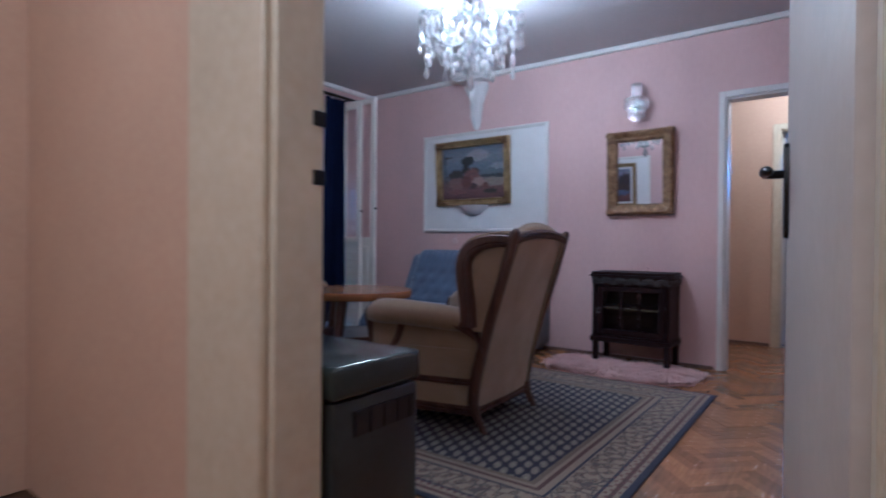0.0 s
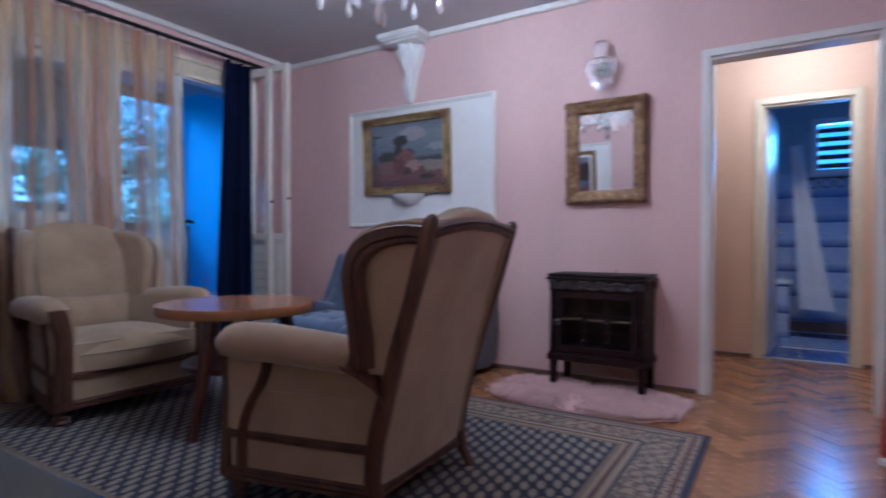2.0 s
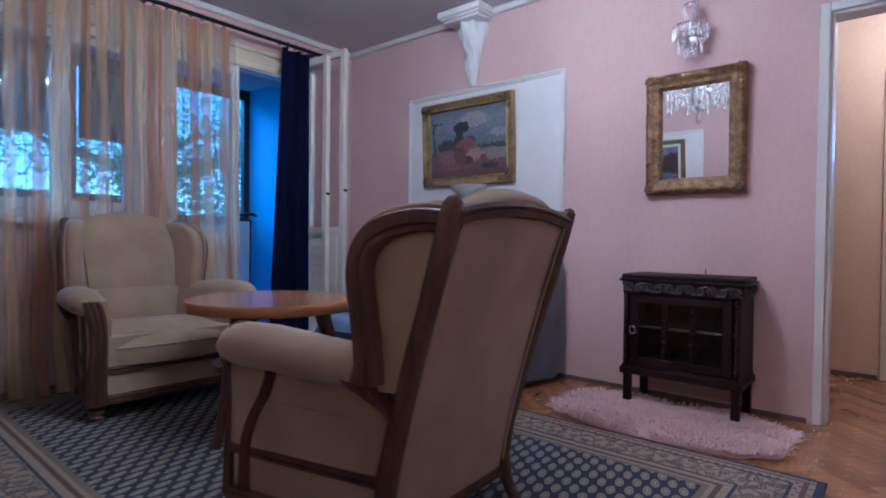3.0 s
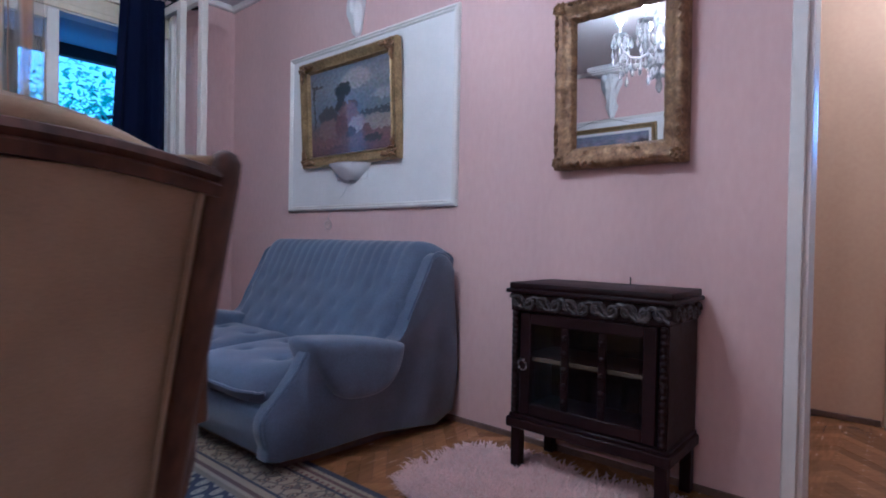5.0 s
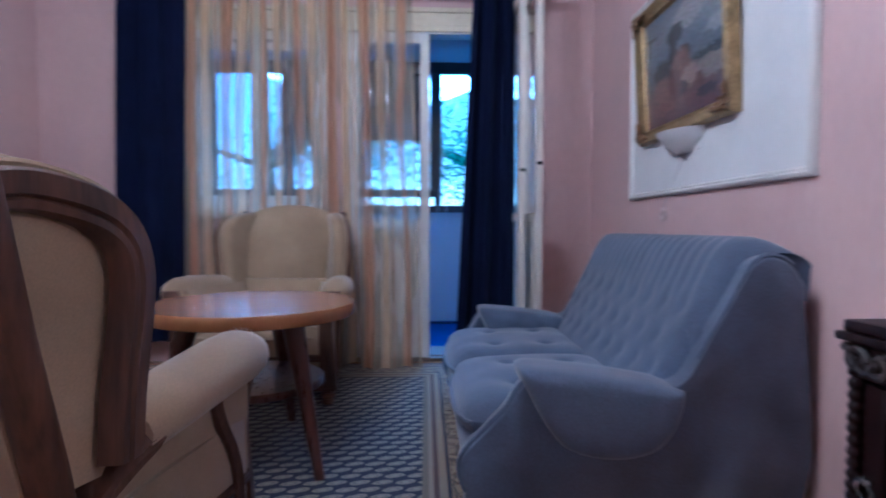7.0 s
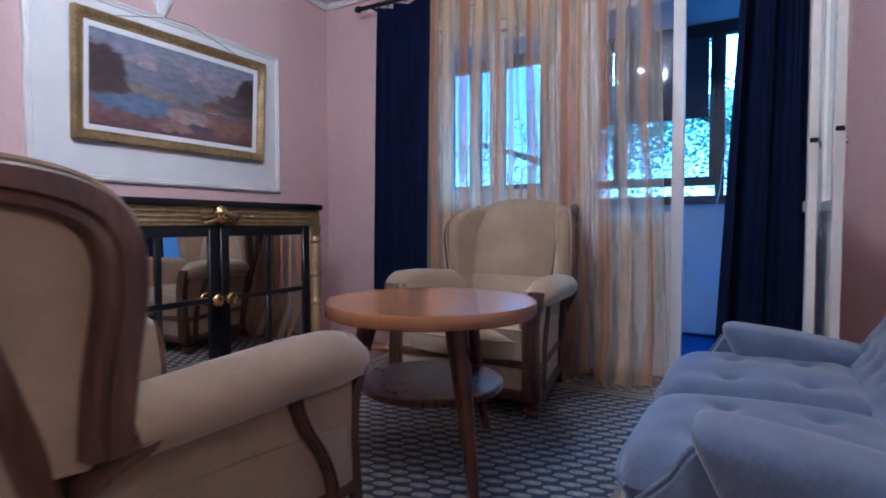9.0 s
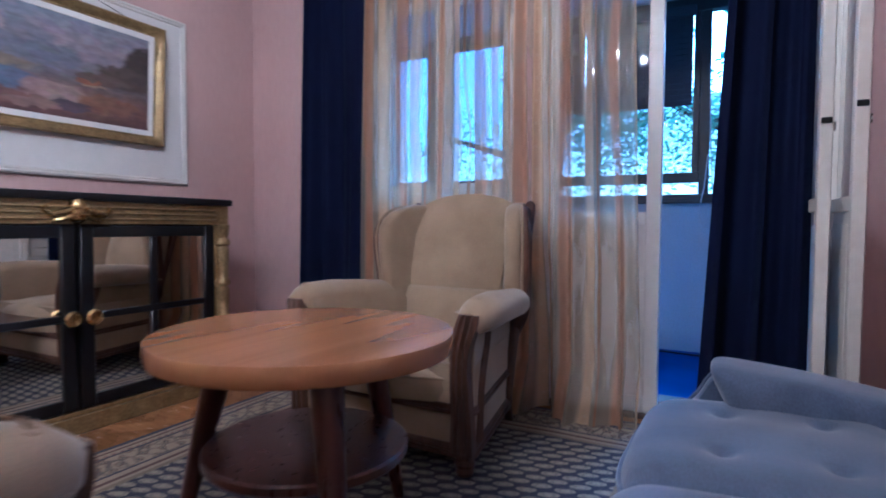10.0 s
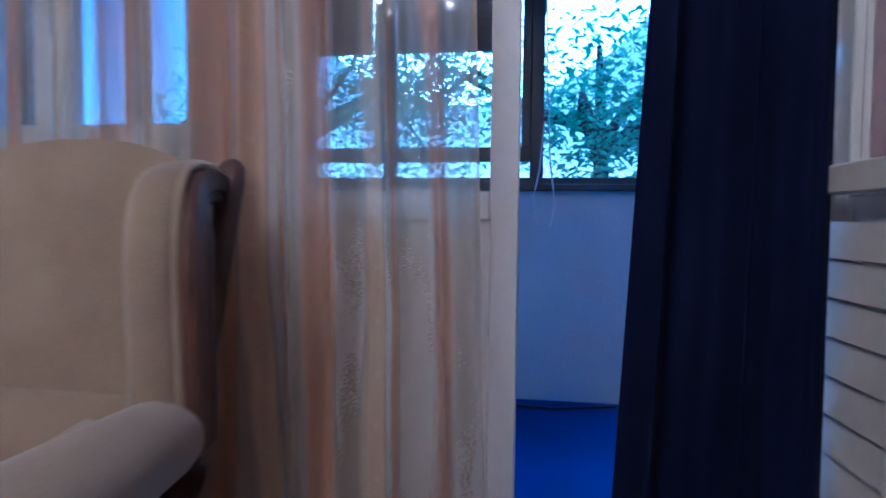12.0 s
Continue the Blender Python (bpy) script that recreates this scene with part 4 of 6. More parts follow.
# ---- rug and sheepskin ----
RX, RY = 1.7475, 1.06
bm = bmesh.new()
g = [[(-RX + 2 * RX * i / 60, -RY + 2 * RY * j / 36, 0.011 + 0.0015 * noise.noise((i * 0.21, j * 0.3, 0)) - (0.004 if i in (0, 60) or j in (0, 36) else 0)) for i in range(61)] for j in range(37)]
loft(bm, g, closed=False)
edge = g[0] + [r[-1] for r in g[1:-1]] + g[-1][::-1] + [r[0] for r in g[-2:0:-1]]
loft(bm, [edge, [(p[0], p[1], 0.0) for p in edge]], caps=False)
rug = solid("rug", bm, rug_material(RX, RY), "navy patterned oriental rug with a cream border on parquet", "rug", smooth=40)
rug.matrix_world = pose(-2.2525, 2.36, 0.0)

skin = thing("sheepskin", "fluffy pale pink sheepskin mat under the small cabinet", "mat", pose(-1.2, 3.73, 0))
bm = bmesh.new()


def skin_edge(a):
    return 1 + 0.10 * noise.noise((2.2 * math.cos(a), 2.2 * math.sin(a), 3))


def skin_shape(a):
    ca, sa = math.cos(a), math.sin(a)
    return 0.53 * math.copysign(abs(ca) ** 0.6, ca) * skin_edge(a), 0.29 * math.copysign(abs(sa) ** 0.6, sa) * skin_edge(a)


rings = [[(skin_shape(2 * math.pi * k / 64)[0] * r, skin_shape(2 * math.pi * k / 64)[1] * r, h) for k in range(64)] for r, h in ((1.0, 0.001), (0.99, 0.010), (0.9, 0.018), (0.5, 0.02), (0.02, 0.02))]
loft(bm, rings)
part("hide", bm, FUR, skin)
rng = random.Random(4)
bm = bmesh.new()
for _ in range(9500):
    a, r = rng.uniform(0, 2 * math.pi), math.sqrt(rng.uniform(0, 1.02))
    ex, ey = skin_shape(a)
    x, y = ex * r, ey * r
    lean = rng.uniform(0, 2 * math.pi)
    d = 0.022 + 0.02 * rng.random()
    dx, dy, h = d * math.cos(lean) + 0.02 * math.cos(a) * r, d * math.sin(lean) + 0.02 * math.sin(a) * r, 0.012 + rng.uniform(0.008, 0.022)
    px, py = -dy * 0.075, dx * 0.075
    v = [bm.verts.new(p) for p in ((x - px, y - py, 0.012), (x + px, y + py, 0.012), (x + dx * 0.6 + px * 0.7, y + dy * 0.6 + py * 0.7, 0.012 + h * 0.8), (x + dx * 0.6 - px * 0.7, y + dy * 0.6 - py * 0.7, 0.012 + h * 0.8), (x + dx, y + dy, 0.010 + h * 0.8))]
    bm.faces.new((v[0], v[1], v[2], v[3]))
    bm.faces.new((v[3], v[2], v[4]))
me = bpy.data.meshes.new("fur")
bm.to_mesh(me)
bm.free()
me.materials.append(FUR)
fur = new("fur", me)
fur.parent = skin
tagged(fur, kind="stuff")


# ---- small glazed cabinet ----
def cabinet():
    c = thing("display_cabinet", "small dark carved wooden cabinet with a glazed door and ring pull", "cabinet", pose(-1.178, 3.88, 0) @ Matrix.Diagonal((1.0, 1.0, 1.02, 1.0)))
    W, D = 0.285, 0.285
    for x in (-W + 0.02, W - 0.02):
        for y in (0.02, D - 0.02):
            part("leg", boxes((x - 0.019, x + 0.019, y - 0.019, y + 0.019, 0.012, 0.19), bevel=0.003), EBONY, c)
    part("base", boxes((-W - 0.014, W + 0.014, -0.014, D, 0.172, 0.208), (-W - 0.006, W + 0.006, -0.006, D, 0.208, 0.222), bevel=0.004), EBONY, c)
    part("side", boxes((-W, -W + 0.018, 0.0, D, 0.222, 0.61), bevel=0.002), EBONY, c)
    part("side", boxes((W - 0.018, W, 0.0, D, 0.222, 0.61), bevel=0.002), EBONY, c)
    part("back", boxes((-W + 0.018, W - 0.018, D - 0.012, D, 0.222, 0.61)), EBONY, c)
    part("floor_board", boxes((-W + 0.018, W - 0.018, 0.02, D - 0.012, 0.222, 0.234)), EBONY, c)
    part("inner_shelf", boxes((-W + 0.02, W - 0.02, 0.034, D - 0.012, 0.418, 0.430)), EBONY, c)
    part("shelf_edge", boxes((-W + 0.02, W - 0.02, 0.029, 0.0335, 0.417, 0.431)), PALEWOOD, c, "pale raw wood shelf edge")
    part("frieze", boxes((-W - 0.004, W + 0.004, -0.006, D, 0.596, 0.66), bevel=0.004), EBONY, c)
    # carved scrolls along the frieze
    for x0, n, ax in ((-W, 11, 0), (0, 5, 1)):
        for k in range(n):
            bm = bmesh.new()
            u = (k + 0.5) / n
            pts = []
            for q in range(14):
                a = 2.2 * math.pi * q / 13 + k * math.pi
                r = 0.024 * (1 - 0.055 * q)
                pts.append((r * math.cos(a), r * math.sin(a)))
            if ax == 0:
                tube(bm, [(-W + 2 * W * u + p, -0.010, 0.629 + z) for p, z in pts], [0.009] * 13 + [0.012], 7)
            else:
                tube(bm, [(W + 0.008, D * u + p, 0.629 + z) for p, z in pts], [0.009] * 13 + [0.012], 7)
            part("carved_scroll", bm, CARVED, c)
    bm = bmesh.new()
    tube(bm, [(-W - 0.004 + (2 * W + 0.008) * q / 88, -0.010, 0.629 + 0.021 * math.cos(11 * math.pi * q / 88)) for q in range(89)], 0.0085, 7)
    part("carved_vine", bm, CARVED, c, "running carved vine")
    part("top", boxes((-W - 0.020, W + 0.020, -0.020, D + 0.01, 0.660, 0.676), (-W - 0.010, W + 0.010, -0.010, D + 0.01, 0.676, 0.698), bevel=0.005, seg=2), EBONY, c, "dark moulded top board")
    # beaded half columns beside the door
    for s in (-1, 1):
        bm = bmesh.new()
        rings = []
        for q in range(109):
            z = 0.226 + 0.369 * q / 108
            rr = 0.0085 + 0.0045 * abs(math.sin(math.pi * (z - 0.226) / 0.0205))
            rings.append([(s * (W - 0.016) + rr * math.cos(b), -0.002 + rr * math.sin(b), z) for b in [2 * math.pi * j / 12 for j in range(12)]])
        loft(bm, rings)
        part("beaded_column", bm, EBONY, c, smooth=70)
    d = part("door", boxes((-0.248, -0.205, -0.004, 0.016, 0.228, 0.592), bevel=0.003), EBONY, c, "glazed door with carved bars")
    part("stile", boxes((0.205, 0.248, -0.004, 0.016, 0.228, 0.592), bevel=0.003), EBONY, d)
    for z in (0.228, 0.552):
        part("rail", boxes((-0.205, 0.205, -0.004, 0.016, z, z + 0.04), bevel=0.003), EBONY, d)
    for x in (-0.0685, 0.0685):
        bm = boxes((x - 0.013, x + 0.013, -0.004, 0.012, 0.268, 0.552), bevel=0.003)
        for q in range(5):
            lathe(bm, [(0.001, -0.012), (0.011, -0.006), (0.013, 0), (0.011, 0.006), (0.001, 0.012)], x, -0.006, 0.30 + 0.055 * q, 8)
        part("glazing_bar", bm, EBONY, d)
    for k in range(3):
        x = -0.137 + 0.137 * k
        pane = part("pane", boxes((x - 0.0555, x + 0.0555, 0.003, 0.006, 0.268, 0.552)), GLASS, d)
        pane.visible_shadow = False
    bm = bmesh.new()
    tube(bm, [(-0.232 + 0.017 * math.cos(a), -0.012 - 0.004 * math.sin(a), 0.405 + 0.019 * math.sin(a)) for a in [2 * math.pi * q / 20 for q in range(21)]], 0.0035, 6)
    lathe(bm, [(0.012, -0.004), (0.012, 0.004)], -0.232, -0.008, 0.425, 10)
    part("ring_pull", bm, CHROME, d, "small metal ring pull")
    bm = bmesh.new()
    lathe(bm, [(0.002, 0.698), (0.003, 0.722), (0.001, 0.726)], 0.06, 0.25, 0, 8)
    part("nail", bm, IRON, c)
    return c


cabinet()

# ---- frames, pictures, mirror ----
def moulded_frame(w, h, profile, carve=0.0, waves=0.0, n=36):
    """A mitred frame in the xz plane; profile rows are inset from the outer edge and height towards -y."""
    bm = bmesh.new()
    rows = []
    for r, (a, b) in enumerate(profile):
        x1, z1 = w / 2 - a, h / 2 - a
        row = []
        for cx, cz, dx, dz in ((-1, -1, 1, 0), (1, -1, 0, 1), (1, 1, -1, 0), (-1, 1, 0, -1)):
            for k in range(n):
                u = 2 * k / n
                x, z = (cx + dx * u) * x1, (cz + dz * u) * z1
                s = (x * abs(dx) + z * abs(dz))
                g = carve * (noise.noise((x * 42, z * 42, r * 0.7)) + 0.8 * noise.noise((x * 95, z * 95, r * 1.3))) + waves * math.cos(s * 2 * math.pi / 0.055) * (1 if 0 < r < len(profile) - 2 else 0)
                e = 0.35 * carve * noise.noise((x * 30, 5, z * 30)) if r < 2 else 0
                row.append((x * (1 + e / w * 2), -(b + (g if b > 0.004 else 0)), z * (1 + e / h * 2)))
        rows.append(row)
    return loft(bm, rows, caps=False)


def canvas(w, h, y):
    bm = bmesh.new()
    uv = bm.loops.layers.uv.new("UVMap")
    f = bm.faces.new([bm.verts.new(p) for p in ((-w / 2, y, -h / 2), (w / 2, y, -h / 2), (w / 2, y, h / 2), (-w / 2, y, h / 2))])
    for lp, c in zip(f.loops, ((0, 0), (1, 0), (1, 1), (0, 1))):
        lp[uv].uv = c
    return bm


def flower(bm, x, y, z, r, petals=6):
    for k in range(petals):
        a = 2 * math.pi * k / petals
        tube(bm, [(x, y, z), (x + 0.6 * r * math.cos(a), y - 0.25 * r, z + 0.6 * r * math.sin(a)), (x + r * math.cos(a + 0.3), y, z + r * math.sin(a + 0.3))], [0.18 * r, 0.30 * r, 0.10 * r], 6)
    lathe(bm, [(0.01 * r, -0.3 * r), (0.3 * r, -0.1 * r), (0.3 * r, 0.1 * r), (0.01 * r, 0.3 * r)], x, y - 0.2 * r, z, 8)


def white_panel(x0, x1, z0, z1, y, side, label):
    """side -1: on the north wall, facing south; 1: on the south wall."""
    c = thing("wall_panel", label, "wall panel", pose((x0 + x1) / 2, y, (z0 + z1) / 2, 0, 0, 0 if side < 0 else 180))
    w, h = x1 - x0, z1 - z0
    part("board", boxes((-w / 2 + 0.01, w / 2 - 0.01, -0.010, 0.0, -h / 2 + 0.01, h / 2 - 0.01)), PLASTER, c)
    part("moulding", moulded_frame(w, h, [(0, 0), (0, 0.014), (0.006, 0.022), (0.014, 0.024), (0.019, 0.017), (0.026, 0.019), (0.031, 0.014), (0.033, 0.009)], n=4), WHITE, c, "white profiled edge moulding", 50)
    return c


white_panel(-3.38, -1.995, 1.03, 2.0, YN - 0.001, -1, "white painted wall panel with a moulded edge on pink wall")
white_panel(-3.612, -2.10, 1.09, 2.01, YS + 0.001, 1, "white painted wall panel above the mirrored sideboard")

RUSTIC = painting("rustic_oil_scene", [(0.0, (0.12, 0.06, 0.07)), (0.16, (0.17, 0.09, 0.09)), (0.32, (0.15, 0.10, 0.09)), (0.42, (0.15, 0.17, 0.20)), (0.58, (0.17, 0.20, 0.26)), (0.80, (0.22, 0.24, 0.29)), (1.0, (0.15, 0.17, 0.23))],
                  [(0.60, 0.83, 0.17, 0.11, (0.34, 0.33, 0.36)), (0.92, 0.60, 0.14, 0.06, (0.30, 0.33, 0.38)), (0.85, 0.42, 0.24, 0.035, (0.05, 0.06, 0.075)), (0.86, 0.31, 0.24, 0.085, (0.29, 0.25, 0.23)),
                   (0.24, 0.46, 0.13, 0.11, (0.055, 0.05, 0.045)), (0.24, 0.30, 0.13, 0.12, (0.22, 0.13, 0.11)), (0.43, 0.73, 0.10, 0.085, (0.022, 0.026, 0.03)), (0.40, 0.58, 0.07, 0.10, (0.03, 0.03, 0.032)), (0.54, 0.53, 0.09, 0.06, (0.09, 0.055, 0.045)),
                   (0.50, 0.42, 0.11, 0.16, (0.20, 0.10, 0.085)), (0.40, 0.33, 0.08, 0.12, (0.14, 0.06, 0.055)), (0.60, 0.32, 0.09, 0.09, (0.38, 0.27, 0.23)), (0.52, 0.24, 0.06, 0.06, (0.07, 0.045, 0.05)), (0.72, 0.25, 0.05, 0.06, (0.15, 0.07, 0.06)),
                   (0.78, 0.14, 0.11, 0.045, (0.045, 0.04, 0.045)), (0.25, 0.14, 0.16, 0.05, (0.20, 0.10, 0.09)), (0.05, 0.62, 0.014, 0.30, (0.05, 0.045, 0.045)), (0.09, 0.82, 0.06, 0.018, (0.06, 0.05, 0.05))], 9.0, 0.10)
ALPINE = painting("alpine_oil_scene", [(0.0, (0.13, 0.07, 0.07)), (0.14, (0.22, 0.12, 0.11)), (0.30, (0.20, 0.13, 0.13)), (0.42, (0.19, 0.18, 0.22)), (0.58, (0.25, 0.23, 0.29)), (0.76, (0.33, 0.29, 0.36)), (1.0, (0.24, 0.27, 0.38))],
                  [(0.36, 0.66, 0.17, 0.20, (0.22, 0.22, 0.29)), (0.30, 0.78, 0.06, 0.10, (0.40, 0.34, 0.38)), (0.52, 0.58, 0.15, 0.12, (0.19, 0.20, 0.28)), (0.24, 0.44, 0.22, 0.06, (0.26, 0.22, 0.18)), (0.26, 0.29, 0.24, 0.11, (0.16, 0.20, 0.33)),
                   (0.03, 0.60, 0.15, 0.26, (0.075, 0.055, 0.06)), (0.10, 0.44, 0.12, 0.07, (0.09, 0.06, 0.06)), (0.99, 0.66, 0.13, 0.22, (0.06, 0.045, 0.045)), (0.88, 0.50, 0.16, 0.13, (0.10, 0.075, 0.07)), (0.76, 0.44, 0.12, 0.06, (0.14, 0.10, 0.09)),
                   (0.70, 0.40, 0.06, 0.025, (0.28, 0.12, 0.07)), (0.72, 0.36, 0.06, 0.02, (0.36, 0.28, 0.20)), (0.55, 0.24, 0.14, 0.10, (0.38, 0.28, 0.27)), (0.62, 0.12, 0.10, 0.05, (0.11, 0.08, 0.12)), (0.80, 0.20, 0.14, 0.09, (0.26, 0.13, 0.09)), (0.45, 0.10, 0.12, 0.05, (0.30, 0.20, 0.19))], 5.0, 0.10)

pic = thing("framed_painting", "dark rustic oil painting in a gilt frame with leafy corners", "painting", pose(-2.775, YN - 0.030, 1.60, 3, 0, 0))
part("frame", moulded_frame(0.83, 0.625, [(0, -0.006), (0, 0.03), (0.008, 0.04), (0.02, 0.038), (0.036, 0.022), (0.05, 0.02), (0.058, 0.026), (0.064, 0.014), (0.068, 0.004)], 0.002, n=20), GOLD, pic, "matt gold moulded frame", 50)
part("canvas", canvas(0.70, 0.495, -0.006), RUSTIC, pic, "dark oil painting of trees and resting figures", None)
part("backing", boxes((-0.40, 0.40, -0.004, 0.004, -0.30, 0.30)), OAK, pic)
for sx in (-1, 1):
    for sz in (-1, 1):
        bm = bmesh.new()
        flower(bm, sx * 0.375, -0.04, sz * 0.272, 0.036)
        part("corner_flower", bm, GILT, pic, "raised flower ornament")
        bm = bmesh.new()
        tube(bm, [(sx * 0.345, -0.04, sz * 0.285), (sx * 0.31, -0.046, sz * 0.282), (sx * 0.285, -0.036, sz * 0.29)], [0.014, 0.012, 0.003], 7)
        part("corner_leaf", bm, GILT, pic)
        bm = bmesh.new()
        tube(bm, [(sx * 0.388, -0.04, sz * 0.245), (sx * 0.382, -0.046, sz * 0.215), (sx * 0.39, -0.036, sz * 0.19)], [0.014, 0.012, 0.003], 7)
        part("corner_leaf", bm, GILT, pic)

pic = thing("framed_painting", "wide alpine lake landscape in a plain gold frame above the sideboard", "painting", pose(-2.865, YS + 0.030, 1.602, 3, 0, 180))
part("frame", moulded_frame(1.155, 0.625, [(0, -0.006), (0, 0.034), (0.006, 0.04), (0.018, 0.036), (0.03, 0.026), (0.042, 0.018), (0.048, 0.02), (0.052, 0.012)], 0.001, n=8), GOLD, pic, "plain gold moulded frame", 50)
part("slip", moulded_frame(1.053, 0.523, [(0, 0.008), (0, 0.013), (0.026, 0.009), (0.028, 0.006)], n=4), PLASTER, pic, "cream inner slip", 30)
part("canvas", canvas(1.00, 0.47, -0.007), ALPINE, pic, "mountain lake with rocks and a red-roofed hut", None)
part("backing", boxes((-0.565, 0.565, -0.004, 0.004, -0.30, 0.30)), OAK, pic)
bm = bmesh.new()
tube(bm, [(-0.44, -0.012, 0.30), (-0.1, -0.004, 0.395), (0.06, -0.004, 0.40), (0.44, -0.012, 0.30)], 0.0018, 5)
part("hanging_wire", bm, IRON, pic)

mir = thing("wall_mirror", "rectangular mirror in a heavy carved antique gilt frame", "mirror", pose(-1.20, YN - 0.014, 1.49, 1.5, 0, 0))
part("frame", moulded_frame(0.515, 0.665, [(0, -0.01), (0, 0.035), (0.012, 0.052), (0.026, 0.056), (0.042, 0.046), (0.056, 0.034), (0.068, 0.038), (0.076, 0.030), (0.086, 0.012)], 0.0036, 0.0012, 110), GILT, mir, "carved leafy gilt frame", 70)
part("glass", boxes((-0.175, 0.175, -0.012, -0.006, -0.25, 0.25)), MIRROR, mir, "clear silvered mirror glass", None)
for sx in (-1, 1):
    for sz in (-1, 1):
        bm = bmesh.new()
        flower(bm, sx * 0.232, -0.046, sz * 0.306, 0.032, 8)
        part("corner_flower", bm, GILT, mir, "raised carved corner flower")
        for k in range(4):
            bm = bmesh.new()
            tube(bm, [(sx * (0.19 - 0.03 * k), -0.052, sz * (0.318 - 0.004 * (k % 2))), (sx * (0.172 - 0.03 * k), -0.062, sz * 0.312), (sx * (0.155 - 0.03 * k), -0.05, sz * 0.322)], [0.009, 0.008, 0.002], 6)
            part("carved_leaf", bm, GILT, mir)
            bm = bmesh.new()
            tube(bm, [(sx * 0.243, -0.052, sz * (0.265 - 0.03 * k)), (sx * 0.237, -0.062, sz * (0.247 - 0.03 * k)), (sx * 0.246, -0.05, sz * (0.23 - 0.03 * k))], [0.009, 0.008, 0.002], 6)
            part("carved_leaf", bm, GILT, mir)


# ---- plaster corbels, bowl lamp and crystal bracket lamp ----
def corbel(m):
    c = thing("corbel", "white plaster corbel with a draped figure under a small shelf", "corbel", m, "plaster corbels")
    part("shelf", boxes((-0.19, 0.19, -0.20, 0.0, 0.045, 0.088), (-0.175, 0.175, -0.185, 0.0, 0.028, 0.045), (-0.155, 0.155, -0.165, 0.0, 0.008, 0.028), bevel=0.006, seg=2), PLASTER, c)
    bm = bmesh.new()
    rings = []
    for z, w, d, cx in ((0.012, 0.10, 0.11, 0), (-0.03, 0.108, 0.115, 0), (-0.07, 0.105, 0.11, 0.003), (-0.11, 0.088, 0.10, 0.004), (-0.15, 0.075, 0.085, 0.004), (-0.20, 0.064, 0.072, 0.006), (-0.26, 0.056, 0.062, 0.004), (-0.31, 0.060, 0.058, 0.0), (-0.36, 0.046, 0.046, 0.0), (-0.41, 0.030, 0.036, 0.0), (-0.43, 0.018, 0.02, 0)):
        ring = []
        for k in range(28):
            a = math.pi + math.pi * k / 27
            r = 1 + 0.10 * math.cos(7 * a + z * 30) + 0.30 * noise.noise((2.4 * math.cos(a), 2.4 * math.sin(a), z * 17))
            ring.append((cx + w * r * math.cos(a), min(0.0, d * r * math.sin(a)), z))
        rings.append(ring)
    loft(bm, rings)
    part("figure", bm, PLASTER, c, "worn moulded plaster drapery", 70)
    return c


corbel(pose(-2.745, YN - 0.001, 2.44))
corbel(pose(-2.77, YS + 0.001, 2.44, 0, 0, 180))

bowl = thing("bowl_lamp", "unlit white half-bowl wall lamp below the painting", "wall lamp", pose(-2.76, YN - 0.012, 1.20))
bm = bmesh.new()
rings = []
for r, z in ((0.04, -0.006), (0.062, 0.002), (0.10, 0.026), (0.135, 0.052), (0.160, 0.085), (0.154, 0.085), (0.128, 0.056), (0.09, 0.030), (0.01, 0.004)):
    rings.append([(r * math.cos(a), r * 0.72 * math.sin(a), z) for a in [math.pi + math.pi * k / 24 for k in range(25)]])
loft(bm, rings, closed=False)
part("bowl", bm, PLASTER, bowl, smooth=60)
part("back_plate", boxes((-0.13, 0.13, -0.006, 0.0, 0.0, 0.08), bevel=0.002), PLASTER, bowl)
bm = bmesh.new()
tube(bm, [(-0.02, -0.008, -0.01), (-0.06, -0.004, -0.06), (-0.16, 0.006, -0.14), (-0.225, 0.010, -0.20), (-0.228, 0.008, -0.23)], 0.0014, 6)
part("cable", bm, LATHWHITE, bowl)
sock = thing("wall_socket", "small round pinkish wall socket above the sofa", "socket", pose(-2.987, YN - 0.001, 0.945, 90, 0, 0))
bm = bmesh.new()
lathe(bm, [(0.032, 0.0), (0.032, 0.008), (0.026, 0.012), (0.018, 0.012), (0.016, 0.006), (0.001, 0.006)], n=20)
part("cover", bm, SOCKET, sock)

DROP = bmesh.new()
lathe(DROP, [(0.001, 0.0), (0.006, -0.006), (0.001, -0.013), (0.004, -0.02), (0.0105, -0.045), (0.011, -0.055), (0.006, -0.066), (0.0008, -0.07)], n=7)
DROP = mesh_of("drop", DROP, CRYSTAL)
ROD = bmesh.new()
lathe(ROD, [(0.001, 0.0), (0.0048, -0.005), (0.0048, -0.066), (0.001, -0.074)], n=6)
ROD = mesh_of("prism", ROD, CLEAR_CRYSTAL)


def hang(name, data, parent, x, y, z, s=1.0, turn=0.0):
    ob = new(name, data)
    ob.parent = parent
    ob.matrix_basis = pose(x, y, z, 0, 0, turn) @ Matrix.Diagonal((s, s, s, 1))
    return ob


